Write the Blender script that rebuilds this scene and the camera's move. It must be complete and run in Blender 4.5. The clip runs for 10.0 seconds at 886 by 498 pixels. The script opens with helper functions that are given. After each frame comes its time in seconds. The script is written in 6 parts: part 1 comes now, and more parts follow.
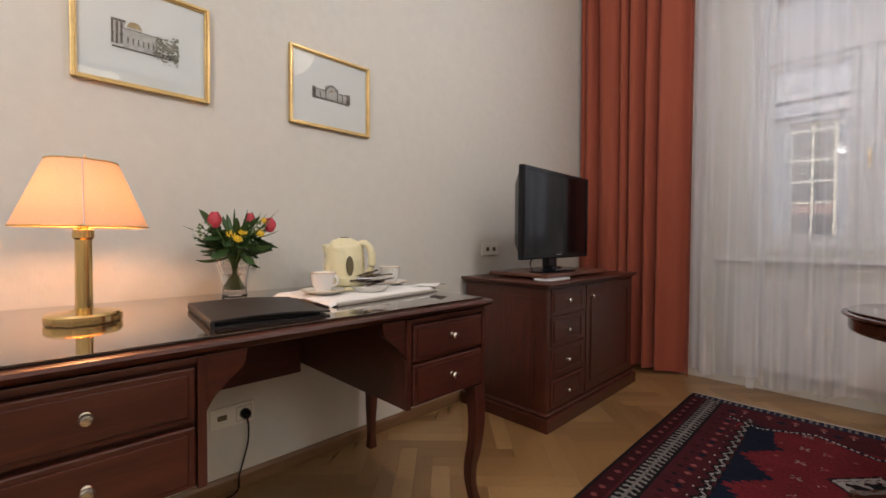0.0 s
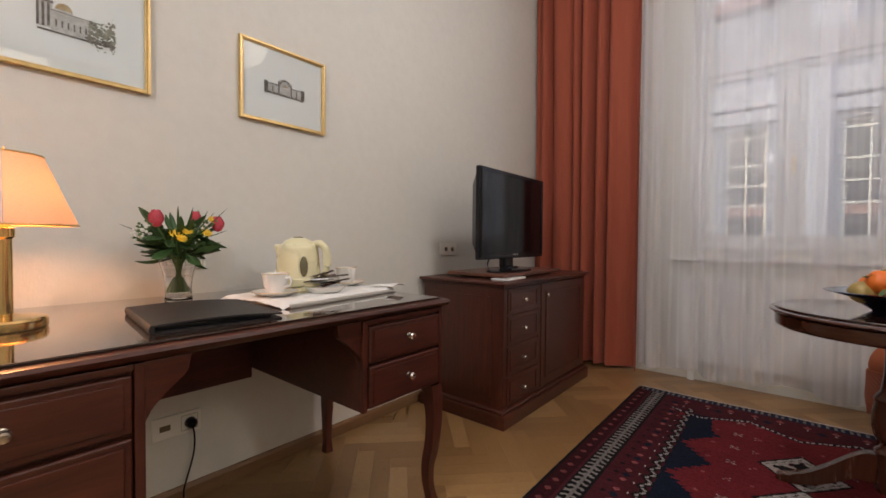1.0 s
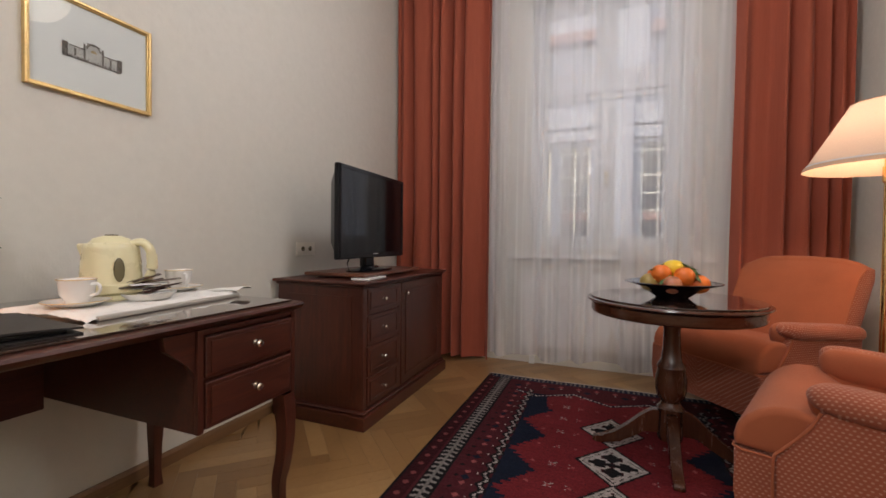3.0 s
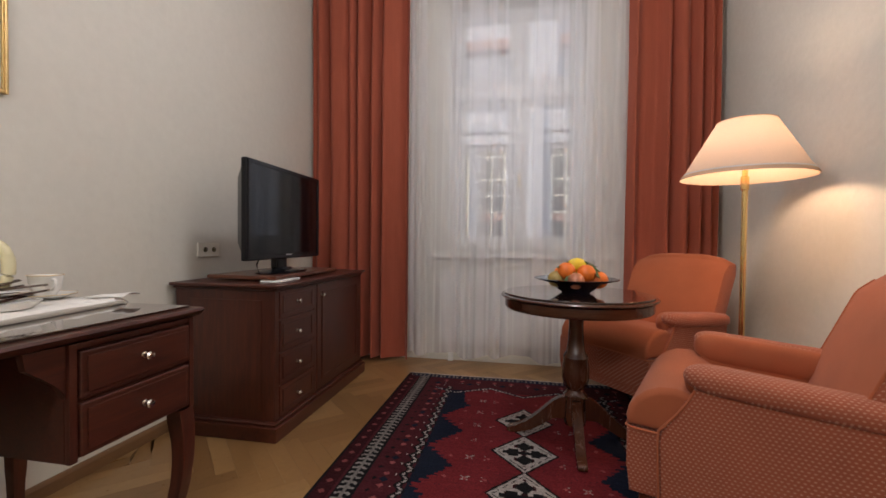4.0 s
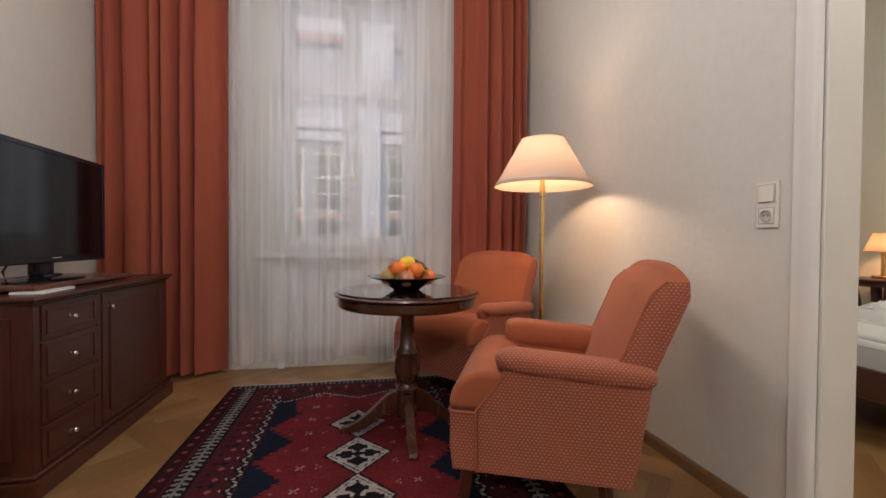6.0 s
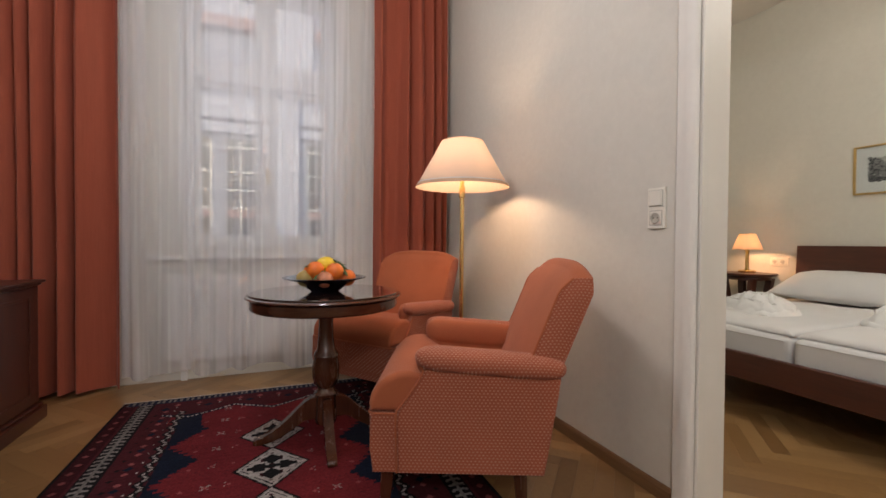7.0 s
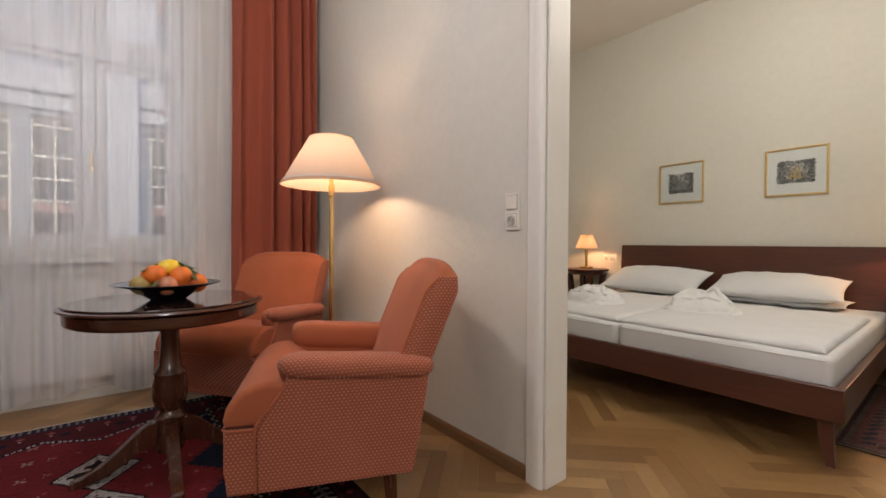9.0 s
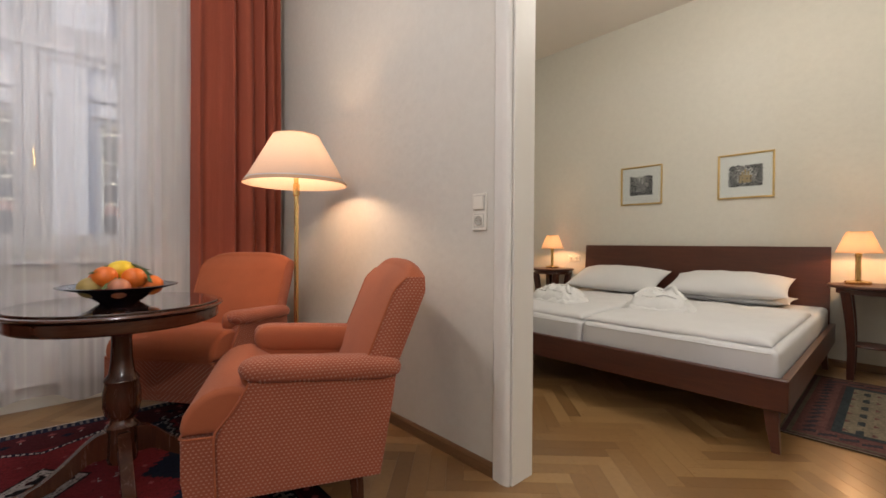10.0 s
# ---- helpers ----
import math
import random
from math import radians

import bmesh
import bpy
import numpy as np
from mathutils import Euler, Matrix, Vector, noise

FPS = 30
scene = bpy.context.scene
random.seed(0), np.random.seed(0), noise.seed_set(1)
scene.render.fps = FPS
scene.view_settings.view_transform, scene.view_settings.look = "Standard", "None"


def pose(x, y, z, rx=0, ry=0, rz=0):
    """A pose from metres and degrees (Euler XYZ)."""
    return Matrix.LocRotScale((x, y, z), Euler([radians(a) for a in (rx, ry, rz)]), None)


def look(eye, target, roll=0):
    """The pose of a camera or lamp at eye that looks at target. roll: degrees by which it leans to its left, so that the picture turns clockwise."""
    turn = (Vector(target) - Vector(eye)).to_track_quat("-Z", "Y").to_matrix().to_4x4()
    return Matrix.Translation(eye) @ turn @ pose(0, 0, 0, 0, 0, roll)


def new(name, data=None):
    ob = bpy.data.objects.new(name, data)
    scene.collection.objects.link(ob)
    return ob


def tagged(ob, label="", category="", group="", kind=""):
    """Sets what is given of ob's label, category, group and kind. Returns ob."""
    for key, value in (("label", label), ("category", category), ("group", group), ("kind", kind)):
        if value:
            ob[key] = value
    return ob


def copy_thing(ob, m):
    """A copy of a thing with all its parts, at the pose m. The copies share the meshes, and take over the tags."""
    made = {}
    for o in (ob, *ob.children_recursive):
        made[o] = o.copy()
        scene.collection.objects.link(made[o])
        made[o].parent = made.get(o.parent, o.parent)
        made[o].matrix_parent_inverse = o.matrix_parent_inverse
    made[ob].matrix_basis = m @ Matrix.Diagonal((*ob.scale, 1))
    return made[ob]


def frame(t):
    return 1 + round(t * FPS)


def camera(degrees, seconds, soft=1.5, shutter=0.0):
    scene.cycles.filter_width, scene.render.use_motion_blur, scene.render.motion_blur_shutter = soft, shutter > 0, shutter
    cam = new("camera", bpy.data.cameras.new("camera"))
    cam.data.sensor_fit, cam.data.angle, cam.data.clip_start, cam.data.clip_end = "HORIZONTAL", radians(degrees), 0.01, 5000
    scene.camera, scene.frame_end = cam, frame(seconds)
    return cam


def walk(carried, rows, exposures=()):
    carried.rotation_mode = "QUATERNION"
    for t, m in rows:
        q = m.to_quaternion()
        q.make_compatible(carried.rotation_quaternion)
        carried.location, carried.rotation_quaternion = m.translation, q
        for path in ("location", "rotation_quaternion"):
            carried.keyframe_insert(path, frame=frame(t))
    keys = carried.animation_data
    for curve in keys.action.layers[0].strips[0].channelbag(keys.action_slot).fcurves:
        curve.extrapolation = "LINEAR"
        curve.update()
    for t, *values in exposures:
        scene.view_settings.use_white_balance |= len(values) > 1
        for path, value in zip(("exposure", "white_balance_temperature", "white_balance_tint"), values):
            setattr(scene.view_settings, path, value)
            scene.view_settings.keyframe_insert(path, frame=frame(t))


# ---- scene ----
cam = camera(93.30, 10.0, soft=1.6)
PATH = (
    (0, pose(1.7209, -3.4330, 0.980, 88.684, -0.329, 45.202)),
    (0.5, pose(1.7226, -3.4304, 0.980, 88.688, -0.408, 43.279)),
    (1, pose(1.7260, -3.4257, 0.980, 88.734, -0.433, 39.687)),
    (1.5, pose(1.7303, -3.4207, 0.980, 88.780, -0.540, 35.550)),
    (2, pose(1.7352, -3.4156, 0.980, 88.827, -0.610, 31.184)),
    (2.5, pose(1.7410, -3.4106, 0.980, 88.814, -0.664, 26.433)),
    (4, pose(1.7628, -3.3977, 0.980, 88.920, -0.549, 10.655)),
    (4.5, pose(1.7715, -3.3945, 0.980, 88.965, -0.532, 4.893)),
    (5, pose(1.7810, -3.3921, 0.980, 89.004, -0.498, -1.201)),
    (5.5, pose(1.7887, -3.3910, 0.980, 88.988, -0.472, -6.063)),
    (7, pose(1.8134, -3.3917, 0.980, 89.034, -0.363, -21.474)),
    (7.5, pose(1.8206, -3.3931, 0.980, 89.015, -0.383, -26.057)),
    (8, pose(1.8276, -3.3952, 0.980, 89.142, -0.245, -30.601)),
    (8.5, pose(1.8334, -3.3973, 0.980, 89.187, -0.287, -34.418)),
    (9, pose(1.8392, -3.3999, 0.980, 89.177, -0.292, -38.346)),
    (9.5, pose(1.8429, -3.4018, 0.980, 89.162, -0.327, -40.971)),
    (10, pose(1.8452, -3.4031, 0.980, 89.218, -0.283, -42.570)),
)
walk(cam, PATH)

# ---- world and light ----
world = bpy.data.worlds.new("overcast_sky")
scene.world = world
world.use_nodes = True
wn = world.node_tree.nodes
sky = wn.new("ShaderNodeTexSky")
sky.sky_type = 'NISHITA'
sky.sun_disc = False
sky.sun_elevation, sky.sun_rotation = radians(28), radians(205)
sky.air_density, sky.dust_density = 1.6, 3.0
world.node_tree.links.new(sky.outputs[0], wn["Background"].inputs["Color"])
wn["Background"].inputs["Strength"].default_value = 0.20

WARM = (1.0, 0.45, 0.19)
BEDSIDE = (1.0, 0.56, 0.28)
SOFT = (1.0, 0.68, 0.46)
NEUTRAL = (0.98, 0.965, 1.05)


def lamp_light(name, kind, energy, colour, place, size=0.05, target=None, size_y=None):
    data = bpy.data.lights.new(name, kind)
    data.energy, data.color = energy, colour
    if kind == 'AREA':
        data.size = size
        if size_y:
            data.shape, data.size_y = 'RECTANGLE', size_y
    elif kind == 'SUN':
        data.angle = radians(size)
    else:
        data.shadow_soft_size = size
    ob = new(name, data)
    ob.matrix_world = look(place, target) if target else Matrix.Translation(place)
    return ob


lamp_light("overcast_sun", 'SUN', 0.6, (0.95, 0.97, 1.0), (6, -8, 12), 12, (2, 8, 2))
lamp_light("window_daylight", 'AREA', 3.5, (0.86, 0.88, 1.0), (1.70, 0.22, 1.92), 1.0, (1.70, -2, 1.5), 1.85)
lamp_light("chandelier_bulb", 'POINT', 32.5, NEUTRAL, (1.60, -1.90, 2.50), 0.14)
# Unseen key light, placed from the vase and television shadows; fixture type assumed.
lamp_light("unseen_rear_key", 'POINT', 55, NEUTRAL, (1.45, -4.62, 2.36), 0.07)
# Added fill for the bedroom; no overhead lamp is known there.
lamp_light("bedroom_fill_light", 'POINT', 54, (1.0, 0.96, 0.91), (4.62, -2.95, 2.86), 0.30)
lamp_light("desk_lamp_bulb", 'POINT', 5.4, WARM, (0.385, -3.337, 1.050), 0.022)
lamp_light("floor_lamp_bulb", 'POINT', 11.5, SOFT, (2.808, -1.161, 1.425), 0.045)
lamp_light("bedside_bulb", 'POINT', 6.0, BEDSIDE, (6.20, -0.60, 0.968), 0.022)
lamp_light("bedside_bulb", 'POINT', 6.0, BEDSIDE, (6.20, -3.205, 0.968), 0.022)


# ---- materials ----
class Nodes:
    """A small builder of node materials."""

    def __init__(self, name):
        self.m = bpy.data.materials.new(name)
        self.m.use_nodes = True
        self.t = self.m.node_tree
        self.b = self.t.nodes["Principled BSDF"]
        self.out = self.t.nodes["Material Output"]

    def n(self, kind, **inputs):
        node = self.t.nodes.new("ShaderNode" + kind)
        for key, value in inputs.items():
            self.put(node, key, value)
        return node

    def put(self, node, key, value):
        sock = node.inputs[key if not key.startswith("i") or not key[1:].isdigit() else int(key[1:])]
        if isinstance(value, bpy.types.NodeSocket):
            self.t.links.new(value, sock)
        else:
            sock.default_value = value

    def math(self, op, a, b=None, clamp=False):
        node = self.t.nodes.new("ShaderNodeMath")
        node.operation, node.use_clamp = op, clamp
        self.put(node, "i0", a)
        if b is not None:
            self.put(node, "i1", b)
        return node.outputs[0]

    def coords(self, scale=(1, 1, 1), which="Object"):
        tc = self.n("TexCoord")
        mp = self.n("Mapping", Vector=tc.outputs[which], Scale=scale)
        return mp.outputs[0]

    def noise(self, vector, scale, detail=4.0, rough=0.6):
        return self.n("TexNoise", Vector=vector, Scale=scale, Detail=detail, Roughness=rough).outputs[0]

    def ramp(self, fac, stops):
        node = self.n("ValToRGB", Fac=fac)
        el = node.color_ramp.elements
        el[0].position, el[0].color = stops[0][0], (*stops[0][1], 1)
        el[1].position, el[1].color = stops[-1][0], (*stops[-1][1], 1)
        for p, c in stops[1:-1]:
            e = el.new(p)
            e.color = (*c, 1)
        return node.outputs[0]

    def mix(self, fac, a, b, mode='MIX'):
        node = self.t.nodes.new("ShaderNodeMix")
        node.data_type, node.blend_type = 'RGBA', mode
        self.put(node, "i0", fac)
        self.put(node, "i6", a if isinstance(a, bpy.types.NodeSocket) else (*a, 1))
        self.put(node, "i7", b if isinstance(b, bpy.types.NodeSocket) else (*b, 1))
        return node.outputs[2]

    def bump(self, height, strength=0.2, distance=0.01):
        node = self.n("Bump", Height=height, Strength=strength, Distance=distance)
        self.put(self.b, "Normal", node.outputs[0])

    def set(self, **inputs):
        for key, value in inputs.items():
            self.put(self.b, key.replace("_", " "), value)
        return self.m


def shade(c, k):
    return tuple(min(1, v * k) for v in c)


def plain(name, colour, rough=0.5, metal=0.0, vary=0.15, scale=18.0, bump=0.05, coat=0.0):
    k = Nodes(name)
    v = k.coords()
    a, b = k.noise(v, scale), k.noise(v, scale * 0.17, 2.0)
    f = k.math('ADD', k.math('MULTIPLY', a, 0.5), k.math('MULTIPLY', b, 0.5))
    k.put(k.b, "Base Color", k.ramp(f, [(0.3, shade(colour, 1 - vary)), (0.7, shade(colour, 1 + vary))]))
    k.put(k.b, "Roughness", k.math('ADD', k.math('MULTIPLY', a, 0.12), rough - 0.06))
    k.set(Metallic=metal, Coat_Weight=coat, Coat_Roughness=0.08)
    if bump:
        k.bump(k.noise(v, scale * 4), bump, 0.002)
    return k.m


def wood(name, dark, light, rough=0.3, along=(1.2, 14, 14), coat=0.35):
    k = Nodes(name)
    v = k.coords(along)
    warp = k.noise(v, 1.6, 3.0)
    vec = k.n("VectorMath", i0=v, i1=k.n("CombineXYZ", X=warp, Y=warp, Z=warp).outputs[0]).outputs[0]
    grain = k.noise(vec, 3.0, 7.0, 0.7)
    broad = k.noise(k.coords(), 1.7, 2.0)
    ob = k.n("ObjectInfo").outputs["Random"]
    f = k.math('ADD', k.math('MULTIPLY', grain, 0.75), k.math('MULTIPLY', broad, 0.3))
    f = k.math('ADD', f, k.math('MULTIPLY', k.math('SUBTRACT', ob, 0.5), 0.06))
    k.put(k.b, "Base Color", k.ramp(f, [(0.34, dark), (0.56, tuple((a + b) / 2 for a, b in zip(dark, light))), (0.74, light)]))
    k.put(k.b, "Roughness", k.math('ADD', k.math('MULTIPLY', grain, 0.16), rough - 0.06))
    k.set(Coat_Weight=coat, Coat_Roughness=0.16)
    k.bump(grain, 0.06, 0.001)
    return k.m


def wallpaper(name, colour):
    k = Nodes(name)
    v = k.coords()
    leaf = k.n("TexVoronoi", Vector=v, Scale=26.0)
    leaf.feature = 'SMOOTH_F1'
    fine = k.noise(k.coords((1, 1, 0.25)), 150.0, 3.0)
    blot = k.noise(v, 16.0, 5.0, 0.65)
    broad = k.noise(v, 0.7, 2.0)
    f = k.math('ADD', k.math('MULTIPLY', blot, 0.45), k.math('MULTIPLY', broad, 0.35))
    f = k.math('ADD', f, k.math('MULTIPLY', leaf.outputs[0], 0.25))
    k.put(k.b, "Base Color", k.ramp(f, [(0.30, shade(colour, 0.965)), (0.72, shade(colour, 1.03))]))
    k.put(k.b, "Roughness", k.math('SUBTRACT', 0.86, k.math('MULTIPLY', k.math('GREATER_THAN', k.noise(v, 48.0, 4.0, 0.6), 0.56), 0.34)))
    h = k.math('ADD', k.math('MULTIPLY', blot, 0.8), k.math('MULTIPLY', fine, 0.25))
    h = k.math('ADD', h, k.math('MULTIPLY', leaf.outputs[0], 0.6))
    k.bump(h, 0.36, 0.005)
    return k.m


def parquet_mat(name):
    k = Nodes(name)
    ob = k.n("ObjectInfo").outputs["Random"]
    isl = k.n("NewGeometry").outputs["Random Per Island"]
    tone = k.math('FRACT', k.math('ADD', k.math('MULTIPLY', ob, 7.31), k.math('MULTIPLY', isl, 3.7)))
    v = k.coords((3, 60, 60), "Generated")
    g = k.noise(k.coords((1, 1, 1)), 38.0, 6.0, 0.7)
    big = k.noise(k.coords(), 5.0, 3.0)
    f = k.math('ADD', k.math('ADD', k.math('MULTIPLY', tone, 0.42), 0.06), k.math('MULTIPLY', g, 0.30))
    f = k.math('ADD', f, k.math('MULTIPLY', big, 0.15))
    k.put(k.b, "Base Color", k.ramp(f, [(0.12, (0.165, 0.082, 0.029)), (0.5, (0.265, 0.145, 0.055)), (0.88, (0.43, 0.265, 0.115))]))
    k.put(k.b, "Roughness", k.math('ADD', k.math('MULTIPLY', g, 0.16), 0.22))
    k.set(Coat_Weight=0.25, Coat_Roughness=0.2)
    k.bump(g, 0.05, 0.001)
    return k.m


def cloth(name, colour, dots=None, rough=0.9, translucent=0.0, weave=900.0, vary=0.16):
    k = Nodes(name)
    v = k.coords()
    fine, broad = k.noise(v, weave, 2.0), (k.noise(k.coords((40, 40, 1.2)), 3.0, 5.0, 0.7) if translucent else k.noise(v, 5.0, 3.0))
    col = k.ramp(k.math('ADD', k.math('MULTIPLY', fine, 0.55), k.math('MULTIPLY', broad, 0.45)),
                 [(0.3, shade(colour, 1 - vary)), (0.7, shade(colour, 1 + vary))])
    height = fine
    if dots:
        s = k.n("SeparateXYZ", Vector=v)
        u = k.math('DIVIDE', s.outputs[0], 0.0140)
        w = k.math('DIVIDE', k.math('SUBTRACT', s.outputs[2], k.math('MULTIPLY', k.math('ABSOLUTE', s.outputs[1]), 0.8)), 0.0108)
        row = k.math('FLOOR', w)
        u = k.math('ADD', u, k.math('MULTIPLY', k.math('FLOORED_MODULO', row, 2.0), 0.5))
        du = k.math('DIVIDE', k.math('ABSOLUTE', k.math('SUBTRACT', k.math('FRACT', u), 0.5)), 0.25)
        dw = k.math('DIVIDE', k.math('ABSOLUTE', k.math('SUBTRACT', k.math('FRACT', w), 0.5)), 0.20)
        d = k.math('ADD', k.math('MULTIPLY', du, du), k.math('MULTIPLY', dw, dw))
        mask = k.math('MULTIPLY', k.math('LESS_THAN', d, 1.0), k.math('ADD', k.math('MULTIPLY', fine, 0.8), 0.25), True)
        col = k.mix(mask, col, dots)
        height = k.math('ADD', fine, mask)
    k.put(k.b, "Base Color", col)
    k.set(Roughness=rough, Sheen_Weight=0.10, Sheen_Roughness=0.5)
    k.b.inputs["Specular IOR Level"].default_value = 0.2
    k.bump(height, 0.25, 0.0015)
    if translucent:
        tr = k.n("BsdfTranslucent", Color=col)
        mx = k.n("MixShader", Fac=translucent)
        k.t.links.new(k.b.outputs[0], mx.inputs[1])
        k.t.links.new(tr.outputs[0], mx.inputs[2])
        k.t.links.new(mx.outputs[0], k.out.inputs[0])
    return k.m


def net_mat(name):
    """Sheer voile: clear where it hangs single, closer where the cloth doubles in upright bands."""
    k = Nodes(name)
    thread = k.noise(k.coords((1, 0, 0.05)), 120.0, 2.0)
    wide = k.noise(k.coords((1, 0, 0.01)), 6.0, 1.0, 0.4)
    narrow = k.noise(k.coords((1, 0, 0.02)), 21.0, 1.0, 0.45)
    col = k.ramp(narrow, [(0.3, (0.83, 0.83, 0.86)), (0.7, (0.85, 0.85, 0.88))])
    d = k.n("BsdfDiffuse", Color=col)
    t = k.n("BsdfTranslucent", Color=col)
    a = k.n("MixShader", Fac=0.42)
    k.t.links.new(d.outputs[0], a.inputs[1])
    k.t.links.new(t.outputs[0], a.inputs[2])
    clear = k.n("BsdfTransparent", Color=(1, 1, 1, 1))
    band = k.n("MapRange", Value=k.math('ADD', k.math('MULTIPLY', wide, 0.55), k.math('MULTIPLY', narrow, 0.45)))
    band.interpolation_type = 'SMOOTHSTEP'
    for key, value in (("From Min", 0.44), ("From Max", 0.57), ("To Min", 0.38), ("To Max", 0.62)):
        k.put(band, key, value)
    f = k.math('ADD', band.outputs[0], k.math('MULTIPLY', k.math('SUBTRACT', thread, 0.5), 0.05))
    mx = k.n("MixShader", Fac=f)
    k.t.links.new(clear.outputs[0], mx.inputs[1])
    k.t.links.new(a.outputs[0], mx.inputs[2])
    k.t.links.new(mx.outputs[0], k.out.inputs[0])
    return k.m


def glass(name, tint=(1, 1, 1), rough=0.0):
    k = Nodes(name)
    return k.set(Base_Color=(*tint, 1), Roughness=rough, Transmission_Weight=1.0, IOR=1.45)


def pane_glass(name):
    """Thin pane: clear, with a weak mirror image."""
    k = Nodes(name)
    clear = k.n("BsdfTransparent", Color=(0.93, 0.95, 0.96, 1))
    gl = k.n("BsdfGlossy", Color=(1, 1, 1, 1), Roughness=0.02)
    fr = k.n("Fresnel", IOR=1.45)
    mx = k.n("MixShader", Fac=fr.outputs[0])
    k.t.links.new(clear.outputs[0], mx.inputs[1])
    k.t.links.new(gl.outputs[0], mx.inputs[2])
    k.t.links.new(mx.outputs[0], k.out.inputs[0])
    return k.m


def shade_mat(name, colour, through_part):
    """Pleated lampshade cloth that lets the bulb's light through."""
    k = Nodes(name)
    v = k.coords()
    f = k.noise(v, 220.0, 2.0)
    col = k.ramp(f, [(0.3, shade(colour, 0.93)), (0.7, colour)])
    d = k.n("BsdfDiffuse", Color=col)
    t = k.n("BsdfTranslucent", Color=col)
    mx = k.n("MixShader", Fac=through_part)
    k.t.links.new(d.outputs[0], mx.inputs[1])
    k.t.links.new(t.outputs[0], mx.inputs[2])
    k.t.links.new(mx.outputs[0], k.out.inputs[0])
    return k.m


def glow(name, colour, strength):
    k = Nodes(name)
    return k.set(Base_Color=(*colour, 1), Emission_Color=(*colour, 1), Emission_Strength=strength)


def engraving(name, dark=(0.06, 0.05, 0.045), light=(0.5, 0.47, 0.42)):
    k = Nodes(name)
    v = k.coords()
    f = k.math('ADD', k.math('MULTIPLY', k.noise(v, 90.0, 6.0, 0.75), 0.6), k.math('MULTIPLY', k.noise(v, 22.0, 3.0), 0.4))
    k.put(k.b, "Base Color", k.ramp(f, [(0.38, dark), (0.62, light)]))
    return k.set(Roughness=0.85)


def pattern_mat(name):
    """Knotted wool in the colours that the weave holds."""
    k = Nodes(name)
    at = k.n("VertexColor")
    at.layer_name = "weave"
    f = k.noise(k.coords(), 240.0, 3.0)
    b = k.noise(k.coords(), 6.0, 3.0)
    kf = k.math('ADD', k.math('MULTIPLY', f, 0.7), k.math('MULTIPLY', b, 0.5))
    k.put(k.b, "Base Color", k.mix(1.0, at.outputs[0], k.ramp(kf, [(0.3, (0.55, 0.55, 0.55)), (0.8, (1, 1, 1))]), 'MULTIPLY'))
    k.set(Roughness=0.95)
    k.b.inputs["Specular IOR Level"].default_value = 0.1
    k.bump(f, 0.5, 0.003)
    return k.m


M_WALL = wallpaper("cream_wallpaper", (0.655, 0.635, 0.565))
M_CEIL = plain("ceiling_paint", (0.74, 0.70, 0.64), 0.85, vary=0.03, scale=6)
M_WHITE = plain("white_gloss_paint", (0.76, 0.74, 0.68), 0.48, vary=0.04, scale=9, bump=0.02)
M_WINPAINT = plain("window_paint", (0.78, 0.78, 0.76), 0.35, vary=0.03, scale=9, bump=0.02)
M_PLASTIC = plain("ivory_plastic", (0.78, 0.75, 0.66), 0.3, vary=0.03, bump=0)
# Ivory darkened to paint the shadow in plate gaps and socket wells.
M_RECESS_SHADOW = plain("shadowed_ivory", (0.48, 0.46, 0.40), 0.5, vary=0.05, bump=0)
M_FLOOR = parquet_mat("oak_parquet")
M_SUBFLOOR = plain("dark_joint", (0.07, 0.04, 0.02), 0.7)
M_SKIRT = wood("oak_skirting", (0.14, 0.075, 0.034), (0.24, 0.13, 0.06), 0.4, (14, 1.2, 14))
M_MAHOG = wood("mahogany_along_y", (0.030, 0.0068, 0.0042), (0.102, 0.0245, 0.0115), 0.36, (14, 1.2, 14), 0.12)
M_MAHOG_Z = wood("mahogany_upright", (0.030, 0.0068, 0.0042), (0.102, 0.0245, 0.0115), 0.36, (14, 14, 1.2), 0.12)
M_CHERRY = wood("cherry_along_y", (0.085, 0.026, 0.012), (0.17, 0.055, 0.026), 0.32, (14, 1.2, 14))
M_WALNUT = wood("walnut_turned", (0.040, 0.013, 0.0065), (0.105, 0.036, 0.017), 0.24, (10, 10, 1.2), 0.3)
M_WALNUT_RIM = wood("walnut_rim", (0.040, 0.013, 0.0065), (0.098, 0.033, 0.016), 0.2, (3, 3, 16), 0.4)
M_BEDWOOD = wood("bed_mahogany", (0.062, 0.018, 0.011), (0.112, 0.033, 0.019), 0.3, (14, 1.2, 14))
M_BRASS = plain("polished_brass", (0.80, 0.56, 0.24), 0.16, 1.0, vary=0.08, bump=0)
M_STEEL = plain("satin_nickel", (0.72, 0.68, 0.60), 0.2, 1.0, vary=0.06, bump=0)
M_GOLD = plain("gilt_moulding", (0.66, 0.47, 0.20), 0.38, 0.8, vary=0.2, scale=60)
M_MAT = plain("picture_mount", (0.82, 0.79, 0.72), 0.8, vary=0.03)
M_ENGR = engraving("brown_ink_wash", (0.07, 0.055, 0.045), (0.24, 0.20, 0.16))
M_ENGR2 = engraving("grey_ink_wash", (0.035, 0.035, 0.038), (0.16, 0.15, 0.14))
M_WASH = engraving("pale_wash", (0.42, 0.39, 0.34), (0.66, 0.62, 0.55))
M_GREYWASH = engraving("grey_wash", (0.20, 0.19, 0.18), (0.36, 0.34, 0.31))
